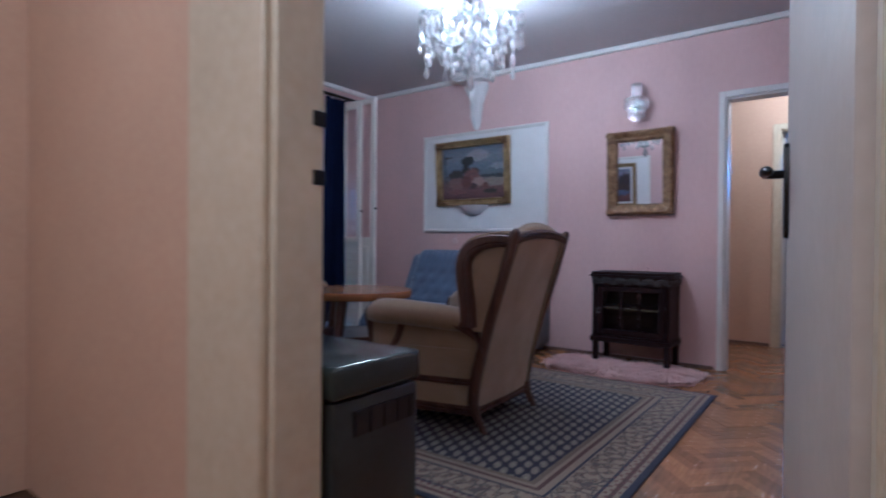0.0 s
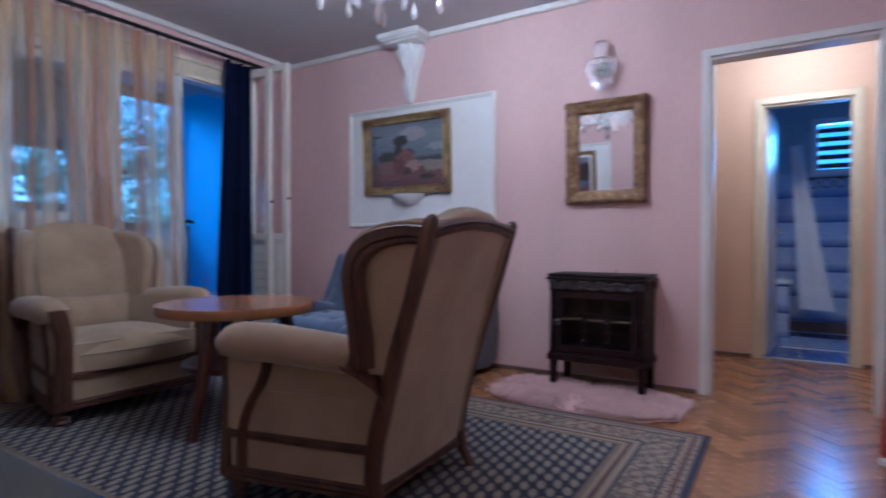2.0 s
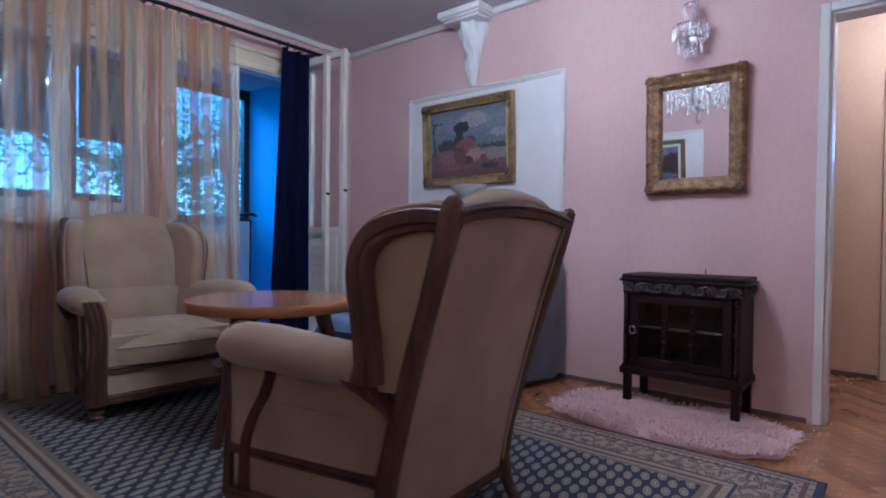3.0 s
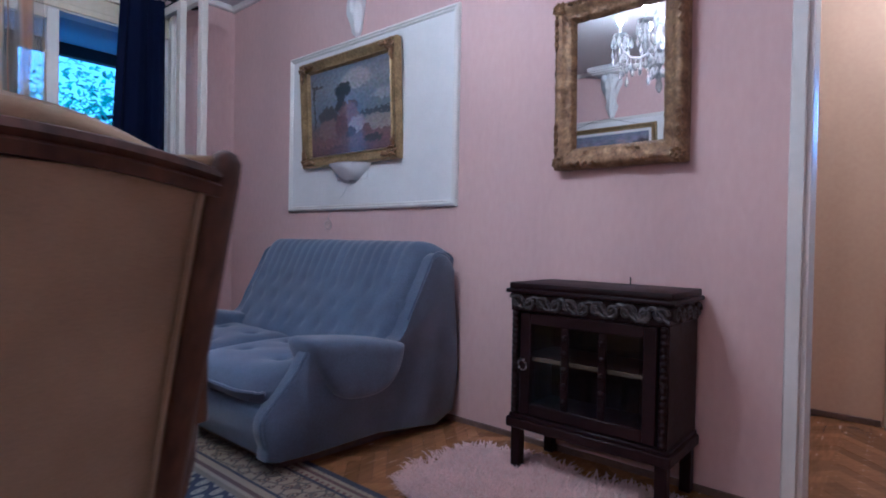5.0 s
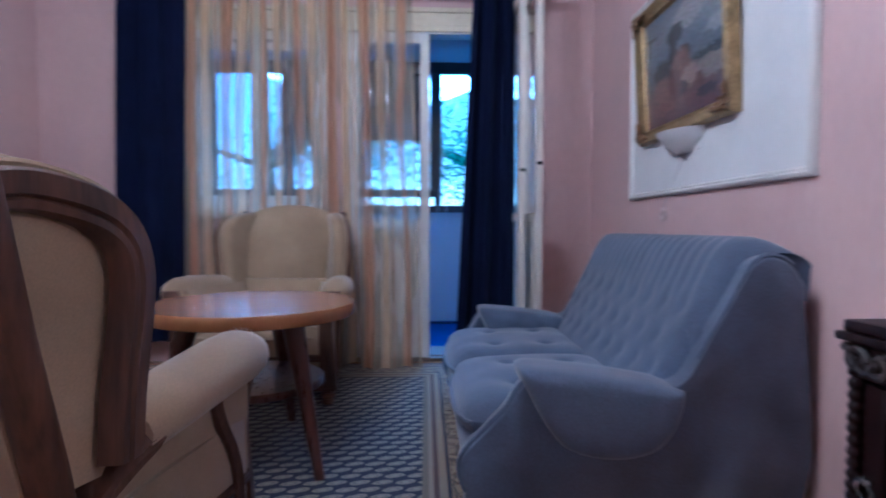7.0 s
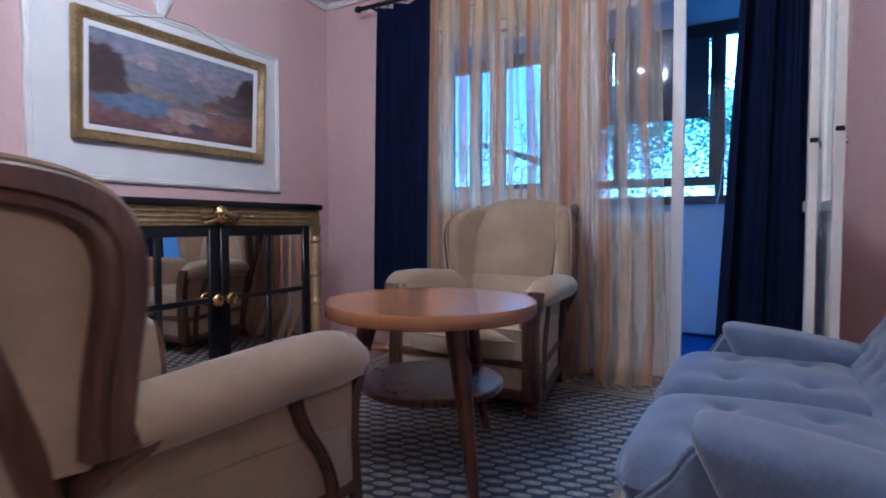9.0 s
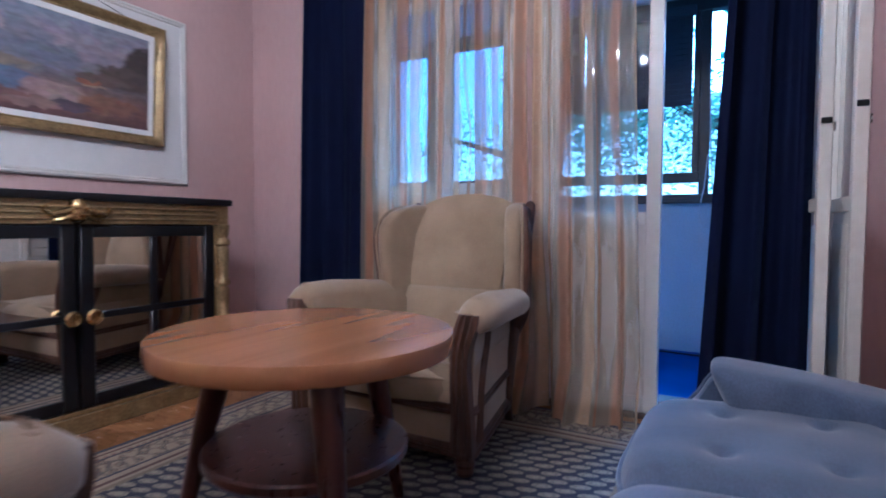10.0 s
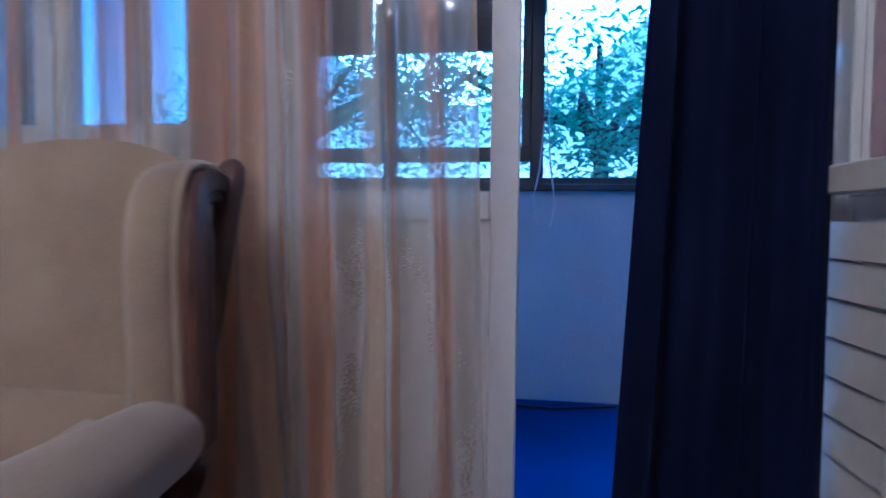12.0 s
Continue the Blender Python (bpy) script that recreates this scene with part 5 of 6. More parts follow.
br = thing("crystal_bracket_lamp", "unlit crystal bracket lamp with tiers of hanging prisms above the mirror", "wall lamp", pose(-1.217, YN - 0.075, 2.03))
bm = bmesh.new()
lathe(bm, [(0.045, 0), (0.045, 0.006), (0.03, 0.012)], 0, 0.0, 0, 20)
bmesh.ops.rotate(bm, verts=bm.verts, matrix=Matrix.Rotation(radians(90), 3, "X"))
bmesh.ops.translate(bm, verts=bm.verts, vec=(0, 0.074, 0))
tube(bm, [(0, 0.07, 0), (0, 0.0, 0.0), (0, 0, 0.05)], 0.006, 8)
part("bracket", bm, CHROME, br)
for r, z in ((0.088, 0.03), (0.062, -0.045), (0.036, 0.145), (0.028, -0.10)):
    bm = bmesh.new()
    tube(bm, [(r * math.cos(a), 0.85 * r * math.sin(a), z) for a in [2 * math.pi * k / 28 for k in range(29)]], 0.005, 6)
    part("ring", bm, CHROME, br)
for r, z, n, s in ((0.088, 0.025, 22, 1.0), (0.062, -0.048, 16, 0.95), (0.036, 0.145, 10, 1.45), (0.028, -0.10, 8, 0.65)):
    for k in range(n):
        a = 2 * math.pi * k / n
        hang("prism", ROD, br, r * math.cos(a), 0.85 * r * math.sin(a), z, s)

# ---- chandelier ----
ch = thing("chandelier", "lit crystal chandelier with five candle arms and hanging drops", "chandelier", pose(*CHANDELIER, 0))
bm = bmesh.new()
lathe(bm, [(0.055, 2.53), (0.055, 2.52), (0.035, 2.50), (0.008, 2.495), (0.006, 2.40)], n=20)
part("ceiling_rose", bm, CHROME, ch)
bm = bmesh.new()
lathe(bm, [(0.008, 2.42), (0.022, 2.39), (0.012, 2.36), (0.030, 2.33), (0.036, 2.29), (0.016, 2.25), (0.014, 2.20), (0.034, 2.16), (0.048, 2.12), (0.036, 2.08), (0.016, 2.06), (0.026, 2.02), (0.030, 1.99), (0.012, 1.965), (0.004, 1.95)], n=14)
part("stem", bm, CRYSTAL, ch, "turned glass stem", 20)
rr = random.Random(7)
for k in range(5):
    a = radians(18 + 72 * k)
    ca, sa = math.cos(a), math.sin(a)
    bm = bmesh.new()
    pts = [(0.03, 2.12), (0.07, 2.07), (0.12, 2.045), (0.18, 2.055), (0.225, 2.10), (0.25, 2.165), (0.25, 2.20)]
    tube(bm, [(r * ca, r * sa, z) for r, z in pts], 0.010, 8)
    arm = part("arm", bm, CRYSTAL, ch, "curved glass arm", 60)
    bm = bmesh.new()
    lathe(bm, [(0.012, 2.195), (0.03, 2.20), (0.052, 2.212), (0.056, 2.216), (0.03, 2.207), (0.012, 2.205)], 0.25 * ca, 0.25 * sa, 0, 14)
    part("drip_pan", bm, CRYSTAL, arm, "faceted glass drip pan", 20)
    bm = bmesh.new()
    lathe(bm, [(0.011, 2.206), (0.011, 2.275), (0.008, 2.277)], 0.25 * ca, 0.25 * sa, 0, 10)
    part("candle", bm, PLASTER, arm, "white candle sleeve")
    bm = bmesh.new()
    lathe(bm, [(0.007, 2.277), (0.014, 2.292), (0.017, 2.306), (0.011, 2.328), (0.003, 2.345)], 0.25 * ca, 0.25 * sa, 0, 12)
    b = part("bulb", bm, BULB, arm, "glowing candle bulb")
    for j in range(8):
        q = 2 * math.pi * j / 8 + a
        hang("drop", DROP, arm, 0.25 * ca + 0.052 * math.cos(q), 0.25 * sa + 0.052 * math.sin(q), 2.212, 1.0 + 0.25 * rr.random(), rr.uniform(0, 60))
        if j % 2 == 0:
            hang("drop", DROP, arm, 0.25 * ca + 0.052 * math.cos(q), 0.25 * sa + 0.052 * math.sin(q), 2.130, 1.05, rr.uniform(0, 60))
    for r, z, s in ((0.12, 2.035, 1.3), (0.15, 2.038, 1.1), (0.18, 2.045, 1.3), (0.205, 2.065, 1.1), (0.07, 2.06, 1.2)):
        hang("drop", DROP, arm, r * ca, r * sa, z, s, rr.uniform(0, 60))
    # bead chain from the crown to the pan
    bm = bmesh.new()
    for j in range(9):
        u = j / 8
        r, z = 0.03 + 0.20 * u, 2.33 - 0.115 * u - 0.10 * math.sin(math.pi * u)
        lathe(bm, [(0.0008, -0.006), (0.006, 0), (0.0008, 0.006)], r * math.cos(a + 0.1 * u), r * math.sin(a + 0.1 * u), z, 6)
    part("bead_chain", bm, CRYSTAL, ch, "string of glass beads", None)
for n, r, z, s in ((8, 0.05, 2.08, 1.0), (8, 0.036, 1.985, 1.25), (10, 0.035, 2.31, 1.0), (12, 0.085, 2.175, 1.15), (14, 0.13, 2.26, 1.0)):
    for k in range(n):
        a = 2 * math.pi * k / n
        hang("drop", DROP, ch, r * math.cos(a), r * math.sin(a), z, s, 20 * k)
for k in range(10):
    a = radians(18 + 36 * k)
    for r, z, sc in ((0.25, 2.085, 1.15), (0.25, 2.000, 1.30), (0.17, 2.010, 1.25)) if k % 2 == 0 else ((0.265, 2.150, 1.1), (0.27, 2.070, 1.2), (0.27, 1.985, 1.35)):
        hang("drop", DROP, ch, r * math.cos(a), r * math.sin(a), z, sc, 25 * k)
for k in range(15):
    a = radians(24 * k + 9)
    hang("drop", DROP, ch, 0.295 * math.cos(a), 0.295 * math.sin(a), 2.075 + 0.05 * (k % 3), 1.2, 17 * k)
hang("drop", DROP, ch, 0, 0, 1.95, 2.2)


# ---- mirrored sideboard ----
def sideboard():
    c = thing("sideboard", "black sideboard with gold columns and mirrored doors below the landscape painting", "sideboard", pose(-2.775, 1.03, 0, 0, 0, 180))
    # local: x across, -y is the front, back at y 0.40
    W = 0.755
    part("body", boxes((-W + 0.03, W - 0.03, 0.012, 0.395, 0.06, 0.96), bevel=0.003), BLACK, c)
    part("top", boxes((-W - 0.01, W + 0.01, -0.035, 0.40, 0.965, 0.998), bevel=0.006, seg=2), BLACK, c)
    fr = part("frieze", boxes((-W, W, -0.012, 0.395, 0.868, 0.966), bevel=0.002), GOLD, c, "gold frieze with raised lines")
    for k in range(3):
        part("bead", boxes((-W + 0.08, W - 0.08, -0.020, -0.010, 0.885 + 0.024 * k, 0.895 + 0.024 * k), bevel=0.003), GOLD, fr)
    part("base", boxes((-W, W, -0.016, 0.395, 0.0, 0.075), (-W, W, -0.008, 0.39, 0.075, 0.095), bevel=0.004), GOLD, c, "gold plinth")
    for s in (-1, 1):
        part("corner_board", boxes((s * W - 0.085 if s > 0 else -W, s * W if s > 0 else -W + 0.085, -0.004, 0.02, 0.095, 0.868), bevel=0.002), GOLD, c)
        bm = bmesh.new()
        prof = [(0.036, 0.095), (0.038, 0.15), (0.030, 0.165), (0.040, 0.175), (0.040, 0.185), (0.030, 0.20), (0.032, 0.36), (0.030, 0.37), (0.041, 0.382), (0.041, 0.395), (0.030, 0.41), (0.036, 0.50), (0.036, 0.53), (0.030, 0.545), (0.041, 0.558), (0.041, 0.572), (0.030, 0.59), (0.034, 0.68), (0.034, 0.74), (0.029, 0.755), (0.042, 0.768), (0.042, 0.782), (0.030, 0.80), (0.036, 0.83), (0.040, 0.868)]
        lathe(bm, prof, s * (W - 0.042), -0.010, 0, 18)
        part("column", bm, GOLD, c, "turned gold half column")
        # doors: frame, cross bars, four mirror panes
        x0, x1 = (0.008, W - 0.092) if s > 0 else (-W + 0.092, -0.008)
        xm = (x0 + x1) / 2
        d = part("door", boxes((x0, x0 + 0.055, -0.012, 0.010, 0.10, 0.862), bevel=0.004), BLACK, c, "black framed door with mirror panes")
        part("stile", boxes((x1 - 0.055, x1, -0.012, 0.010, 0.10, 0.862), bevel=0.004), BLACK, d)
        for z0, z1 in ((0.10, 0.155), (0.812, 0.862), (0.468, 0.498)):
            part("rail", boxes((x0 + 0.055, x1 - 0.055, -0.010, 0.010, z0, z1), bevel=0.004), BLACK, d)
        part("glazing_bar", boxes((xm - 0.017, xm + 0.017, -0.009, 0.009, 0.155, 0.468), bevel=0.003), BLACK, d)
        part("glazing_bar", boxes((xm - 0.017, xm + 0.017, -0.009, 0.009, 0.498, 0.812), bevel=0.003), BLACK, d)
        for xa, xb in ((x0 + 0.055, xm - 0.017), (xm + 0.017, x1 - 0.055)):
            for za, zb in ((0.155, 0.468), (0.498, 0.812)):
                part("mirror_pane", boxes((xa, xb, 0.000, 0.004, za, zb)), MIRROR, d, "mirror pane", None)
        bm = bmesh.new()
        prof = [(0.010, 0.0), (0.010, 0.02), (0.030, 0.026), (0.034, 0.040), (0.026, 0.05), (0.012, 0.048), (0.012, 0.042), (0.001, 0.042)]
        lathe(bm, prof, 0, 0, 0, 18)
        bmesh.ops.rotate(bm, verts=bm.verts, matrix=Matrix.Rotation(radians(90), 3, "X"))
        bmesh.ops.translate(bm, verts=bm.verts, vec=(s * 0.042, -0.012, 0.485))
        part("knob", bm, BRASS, d, "round brass knob")
    bm = bmesh.new()
    lathe(bm, [(0.004, -0.06), (0.035, -0.04), (0.042, 0), (0.034, 0.035), (0.004, 0.06)], 0, -0.015, 0.925, 14)
    for s in (-1, 1):
        tube(bm, [(s * 0.02, -0.03, 0.93), (s * 0.06, -0.035, 0.915), (s * 0.10, -0.03, 0.905), (s * 0.13, -0.02, 0.925), (s * 0.115, -0.02, 0.94)], [0.014, 0.017, 0.014, 0.010, 0.004], 8)
        tube(bm, [(s * 0.03, -0.03, 0.90), (s * 0.075, -0.03, 0.885), (s * 0.10, -0.02, 0.882)], [0.012, 0.012, 0.003], 8)
        lathe(bm, [(0.002, -0.014), (0.013, 0), (0.002, 0.014)], s * 0.018, -0.055, 0.935, 8)
    lathe(bm, [(0.002, -0.018), (0.016, 0), (0.002, 0.018)], 0, -0.052, 0.905, 8)
    part("crest_ornament", bm, BRASS, c, "carved gold shell and scroll ornament")
    return c


sideboard()

# ---- enamelled heater by the door ----
ht = thing("heater", "dark grey-green enamelled metal heater with a glossy lid by the doorway", "heater", pose(-0.835, 0.624, 0))
bm = boxes((-0.82, -0.006, 0.006, 0.315, 0.05, 0.535), bevel=0.012, seg=2)
part("casing", bm, ENAMEL_DARK, ht)
part("lid", boxes((-0.826, 0.0, 0.0, 0.322, 0.538, 0.620), bevel=0.014, seg=3), ENAMEL, ht, "glossy grey-green enamel lid")
# shade of the vent opening, laid on as a black plate with black slats
part("vent_shade_plate", boxes((-0.004, 0.0005, 0.07, 0.29, 0.445, 0.505)), BLACK, ht, "black plate for the shade inside the vent slot")
for k in range(5):
    part("vent_slat", boxes((-0.003, 0.003, 0.07 + 0.05 * k, 0.076 + 0.05 * k, 0.445, 0.505)), BLACK, ht)
for x in (-0.76, -0.06):
    for y in (0.05, 0.27):
        part("foot", boxes((x - 0.03, x + 0.03, y - 0.03, y + 0.03, 0.0, 0.052), bevel=0.004), ENAMEL_DARK, ht)


# ---- curtains ----
def cloth(path_top, path_low, z_top, z_low, folds, amp, n=160, m=14, seed=1, hem=0.0):
    """Hanging cloth between an upper and a lower line in plan, with uneven folds. UVs in metres of cloth."""
    bm = bmesh.new()
    uv = bm.loops.layers.uv.new("UVMap")
    rows, us = [], None
    for j in range(m + 1):
        q = j / m
        z = z_top + (z_low - z_top) * q
        row = []
        for k in range(n + 1):
            u = k / n
            ax, ay = (path_top[0][i] + (path_top[1][i] - path_top[0][i]) * u for i in (0, 1))
            bx, by = (path_low[0][i] + (path_low[1][i] - path_low[0][i]) * u for i in (0, 1))
            x, y = ax + (bx - ax) * q, ay + (by - ay) * q
            ph = folds * 2 * math.pi * (u + 0.32 / folds * noise.noise((u * folds * 0.45, q * 0.9, seed)))
            a = amp * (0.65 + 0.5 * q) * (0.7 + 0.8 * noise.noise((u * folds * 0.6, 3.1 + 0.5 * q, seed)))
            dx = a * math.sin(ph) + 0.3 * a * math.sin(2.3 * ph + seed + q)
            dy = 0.35 * a * math.cos(ph)
            if hem and q > 0.9:
                dx += hem * (q - 0.9) / 0.1 * (0.5 + noise.noise((u * 9, 1.0, seed)))
            row.append(bm.verts.new((x + dx, y + dy, z)))
        rows.append(row)
    width = sum((rows[0][k + 1].co - rows[0][k].co).length for k in range(n))
    for j in range(m):
        for k in range(n):
            f = bm.faces.new((rows[j][k], rows[j][k + 1], rows[j + 1][k + 1], rows[j + 1][k]))
            for lp, (a, b) in zip(f.loops, ((k, j), (k + 1, j), (k + 1, j + 1), (k, j + 1))):
                lp[uv].uv = (width * a / n, (z_top - z_low) * (1 - b / m))
    return bm


ROD_X, ROD_Z = -3.975, 2.375
solid("sheer_curtain", cloth(((ROD_X, 1.60), (ROD_X, 3.0)), ((ROD_X + 0.01, 1.57), (ROD_X + 0.01, 3.06)), ROD_Z - 0.03, 0.016, 15, 0.032, 420, 30, 3, 0.24), sheer_material(), "sheer voile curtain with orange and cream woven stripes", "curtain", smooth=80)
solid("navy_curtain", cloth(((ROD_X, 1.17), (ROD_X, 1.60)), ((ROD_X, 1.13), (ROD_X + 0.02, 1.60)), ROD_Z - 0.03, 0.16, 2.8, 0.045, 140, 14, 5), NAVY, "heavy plain navy blue curtain hanging by the room corner", "curtain", smooth=80, group="navy curtains")
solid("navy_curtain", cloth(((ROD_X, 3.385), (ROD_X, 3.66)), ((ROD_X + 0.02, 3.275), (ROD_X + 0.02, 3.67)), ROD_Z - 0.03, 0.14, 2.6, 0.045, 140, 14, 9), NAVY, "heavy plain navy blue curtain beside the balcony door", "curtain", smooth=80, group="navy curtains")
rod = thing("curtain_rod", "black wooden curtain rod with rings over the window wall", "curtain rod", pose(ROD_X, 0, ROD_Z))
bm = bmesh.new()
tube(bm, [(0, 1.03, 0), (0, 3.82, 0)], 0.014, 12)
part("pole", bm, IRON, rod)
for y in (1.02, 3.83):
    bm = bmesh.new()
    tube(bm, [(0, y - 0.03, 0), (0, y, 0), (0, y + 0.03, 0)], [0.014, 0.026, 0.012], 12)
    part("finial", bm, IRON, rod)
for y in (1.12, 2.42, 3.72):
    bm = bmesh.new()
    tube(bm, [(0, y, 0), (-0.07, y, 0.0), (-0.143, y, 0.0)], 0.010, 8)
    part("bracket", bm, IRON, rod)
RING = bmesh.new()
tube(RING, [(0.021 * math.cos(a), 0, 0.021 * math.sin(a) - 0.005) for a in [2 * math.pi * k / 16 for k in range(17)]], 0.0035, 6)
RING = mesh_of("ring", RING, IRON, 60)
for y in [1.19 + 0.075 * k for k in range(5)] + [1.6 + 0.078 * k for k in range(18)] + [3.37 + 0.07 * k for k in range(5)]:
    hang("ring", RING, rod, 0, y, 0)

# unknown white foot below the hem; its upright behind the cloth is added
stand = thing("clothes_stand", "low white foot of an unknown thing half hidden behind the red curtain", "stand", pose(0.20, 3.44, 0.0))
part("upright", boxes((-0.022, 0.022, -0.022, 0.022, 0.0, 0.55), bevel=0.006, seg=2), WHITE, stand)
part("foot_bar", boxes((-0.085, 0.055, -0.016, 0.016, 0.0, 0.028), bevel=0.006, seg=2), WHITE, stand)
red = thing("red_curtain", "red embroidered curtain with gold braid edge hanging by the side wall", "curtain", pose(0, 0, 0))
part("cloth", cloth(((0.125, 3.36), (0.270, 3.26)), ((0.100, 3.37), (0.275, 3.24)), 2.36, 0.06, 4, 0.028, 110, 14, 11), RED, red, smooth=80)
bm = bmesh.new()
tube(bm, [(0.126 + 0.010 * math.sin(k * 0.23), 3.325 + 0.012 * math.sin(0.31 * k), 2.35 - 0.058 * k) for k in range(40)], 0.006, 6)
part("braid", bm, REDGOLD, red, "gold braid along the edge")
bm = bmesh.new()
tube(bm, [(0.10, 3.375, 2.37), (0.29, 3.245, 2.37)], 0.012, 10)
part("pole", bm, IRON, red)
part("bracket", boxes((0.27, 0.30, 3.235, 3.265, 2.35, 2.39)), IRON, red)

# ---- balcony door, window and shutter header ----
hd = thing("window_header", "cream roller shutter boards above the balcony door and window", "shutter box", kind="structure")
for k, (z0, z1, d) in enumerate(((2.16, 2.20, 0.03), (2.20, 2.285, 0.02), (2.285, 2.315, 0.035))):
    part("board", boxes((XW - 0.02, XW + d, 1.46, 3.80, z0, z1), bevel=0.004), CREAM, hd)


def sash(name, label, y0, y1, z0, z1, x, stile, rails, mat, thick=0.04, lower=None, kind="", slats=0):
    """A glazed leaf in the yz plane at x. rails: heights of cross rails; lower: panel below the first rail."""
    c = thing(name, label, "window" if "window" in name else "door", pose(x, 0, 0), kind=kind)
    for a, b in ((y0, y0 + stile), (y1 - stile, y1)):
        part("stile", boxes((-thick / 2, thick / 2, a, b, z0, z1), bevel=0.004), mat, c)
    zs = [(z0, z0 + stile * 1.2)] + [(r - stile / 2, r + stile / 2) for r in rails] + [(z1 - stile, z1)]
    for a, b in zs:
        part("rail", boxes((-thick / 2 + 0.001, thick / 2 - 0.001, y0 + stile, y1 - stile, a, b), bevel=0.003), mat, c)
    for i, ((_, a), (b, _)) in enumerate(zip(zs, zs[1:])):
        if i == 0 and lower == "panel":
            part("panel", boxes((-0.010, 0.010, y0 + stile, y1 - stile, a, b)), mat, c)
            part("panel_moulding", boxes((0.010, 0.016, y0 + stile + 0.03, y1 - stile - 0.03, a + 0.04, b - 0.04), bevel=0.005), mat, c)
        elif i == 0 and lower == "louvre":
            k, z = 0, a + 0.02
            while z < b - 0.07:
                bm = bmesh.new()
                rings = []
                for yy in (y0 + stile, y1 - stile):
                    rings.append([(-0.012, yy, z + 0.064), (-0.006, yy, z + 0.067), (0.003, yy, z + 0.003), (-0.003, yy, z)])
                loft(bm, rings)
                part("slat", bm, mat, c, smooth=None)
                z += 0.070
        else:
            g = part("pane", boxes((-0.002, 0.002, y0 + stile, y1 - stile, a, b)), GLASS, c, smooth=None)
            g.visible_shadow = False
    return c


sash("balcony_door", "closed white balcony door leaf with glass above a panel", 2.60, 3.118, 0.02, 2.15, XW - 0.005, 0.062, [0.905], WHITE, 0.045, "panel")
t = thing("window_2", "white painted frame of the balcony doorway", "window frame", kind="structure")
for y0, y1 in ((2.555, 2.60), (3.70, 3.745)):
    part("window_frame", boxes((XW - 0.10, XW + 0.012, y0, y1, 0.0, 2.16), bevel=0.004), WHITE, t)
part("window_frame", boxes((XW - 0.10, XW + 0.012, 2.60, 3.70, 2.151, 2.162), bevel=0.002), WHITE, t)
part("threshold", boxes((XW - 0.30, XW - 0.02, 2.60, 3.70, 0.0, 0.028), bevel=0.005), SOCLE, t, "worn dark wooden threshold")
part("threshold_strip", boxes((XW - 0.015, XW + 0.045, 2.60, 3.70, 0.0, 0.022), bevel=0.004), PALEWOOD, t, "worn pale wooden threshold strip")
t = thing("window_1", "white painted window frame behind the sheer curtain", "window frame", kind="structure")
for y0, y1 in ((1.55, 1.61), (2.40, 2.46)):
    part("window_frame", boxes((XW - 0.08, XW + 0.012, y0, y1, 0.98, 2.16), bevel=0.004), WHITE, t)
part("window_frame", boxes((XW - 0.08, XW + 0.012, 1.61, 2.40, 2.10, 2.16), bevel=0.004), WHITE, t)
part("window_frame", boxes((XW - 0.08, XW + 0.012, 1.61, 2.40, 0.98, 1.03), bevel=0.004), WHITE, t)
part("window_sill", boxes((XW - 0.02, XW + 0.08, 1.50, 2.50, 0.945, 0.978), bevel=0.006), WHITE, t)
sash("window_sash", "white casement window sash with clear glass", 1.615, 2.0, 1.035, 2.095, XW - 0.04, 0.05, [], WHITE, kind="structure")
sash("window_sash", "white casement window sash with clear glass", 2.005, 2.395, 1.035, 2.095, XW - 0.04, 0.05, [], WHITE, kind="structure")


def open_leaf(label, hinge, length, turn, top, lower, latch):
    c = sash("open_balcony_door", label, 0.0, length, 0.03, top, 0.0, 0.050, [0.95], LEAFPAINT, 0.040, lower)
    c.matrix_world = pose(*hinge, 0, 0, 0, turn)
    bm = boxes((-0.016, 0.016, length - 0.001, length + 0.006, latch - 0.010, latch + 0.010), bevel=0.002)
    part("latch", bm, IRON, c, "small dark iron latch")
    bm = boxes((-0.030, -0.022, length - 0.040, length - 0.020, 1.20, 1.23), bevel=0.002)
    part("catch_plate", bm, CHROME, c)
    return c


# leaf direction local +y turned to point into the room (+x)
open_leaf("open white shutter door leaf with louvres below clear glass", (XW - 0.03, 3.668), 0.385, -89.0, 2.31, "louvre", 1.233)
open_leaf("open white glazed balcony door leaf with a lower panel", (XW + 0.01, 3.75), 0.460, -89.5, 2.36, "panel", 1.260)

# ---- balcony ----
BX, BY0, BY1 = -5.65, 0.40, 4.10
setting("balcony_floor", boxes((BX - 0.1, XW - 0.3, BY0, BY1, -0.15, 0.0)), CARPET_BLUE, "bright blue carpet on the balcony floor")
setting("wall_parapet", boxes((BX - 0.1, BX, BY0, BY1, 0.0, 1.06)), BALCONY, "pale rendered balcony parapet")
setting("wall_balcony_north", boxes((BX - 0.1, XW - 0.3, BY1, BY1 + 0.1, -0.15, 2.55)), BLUEWALL, "end wall of the balcony with daylight blue in its colour")
setting("wall_balcony_south", boxes((BX - 0.1, XW - 0.3, BY0 - 0.1, BY0, -0.15, 2.55)), BALCONY, "pale rendered end wall of the balcony")
setting("ceiling_balcony", boxes((BX - 0.1, XW - 0.3, BY0, BY1, 2.43, 2.55)), BALCONY, "rendered balcony ceiling")
gz = thing("window_3", "dark framed balcony glazing with a rolled blind", "window", kind="structure")
MULL = [0.43, 1.12, 1.83, 2.48, 3.21, 4.07]
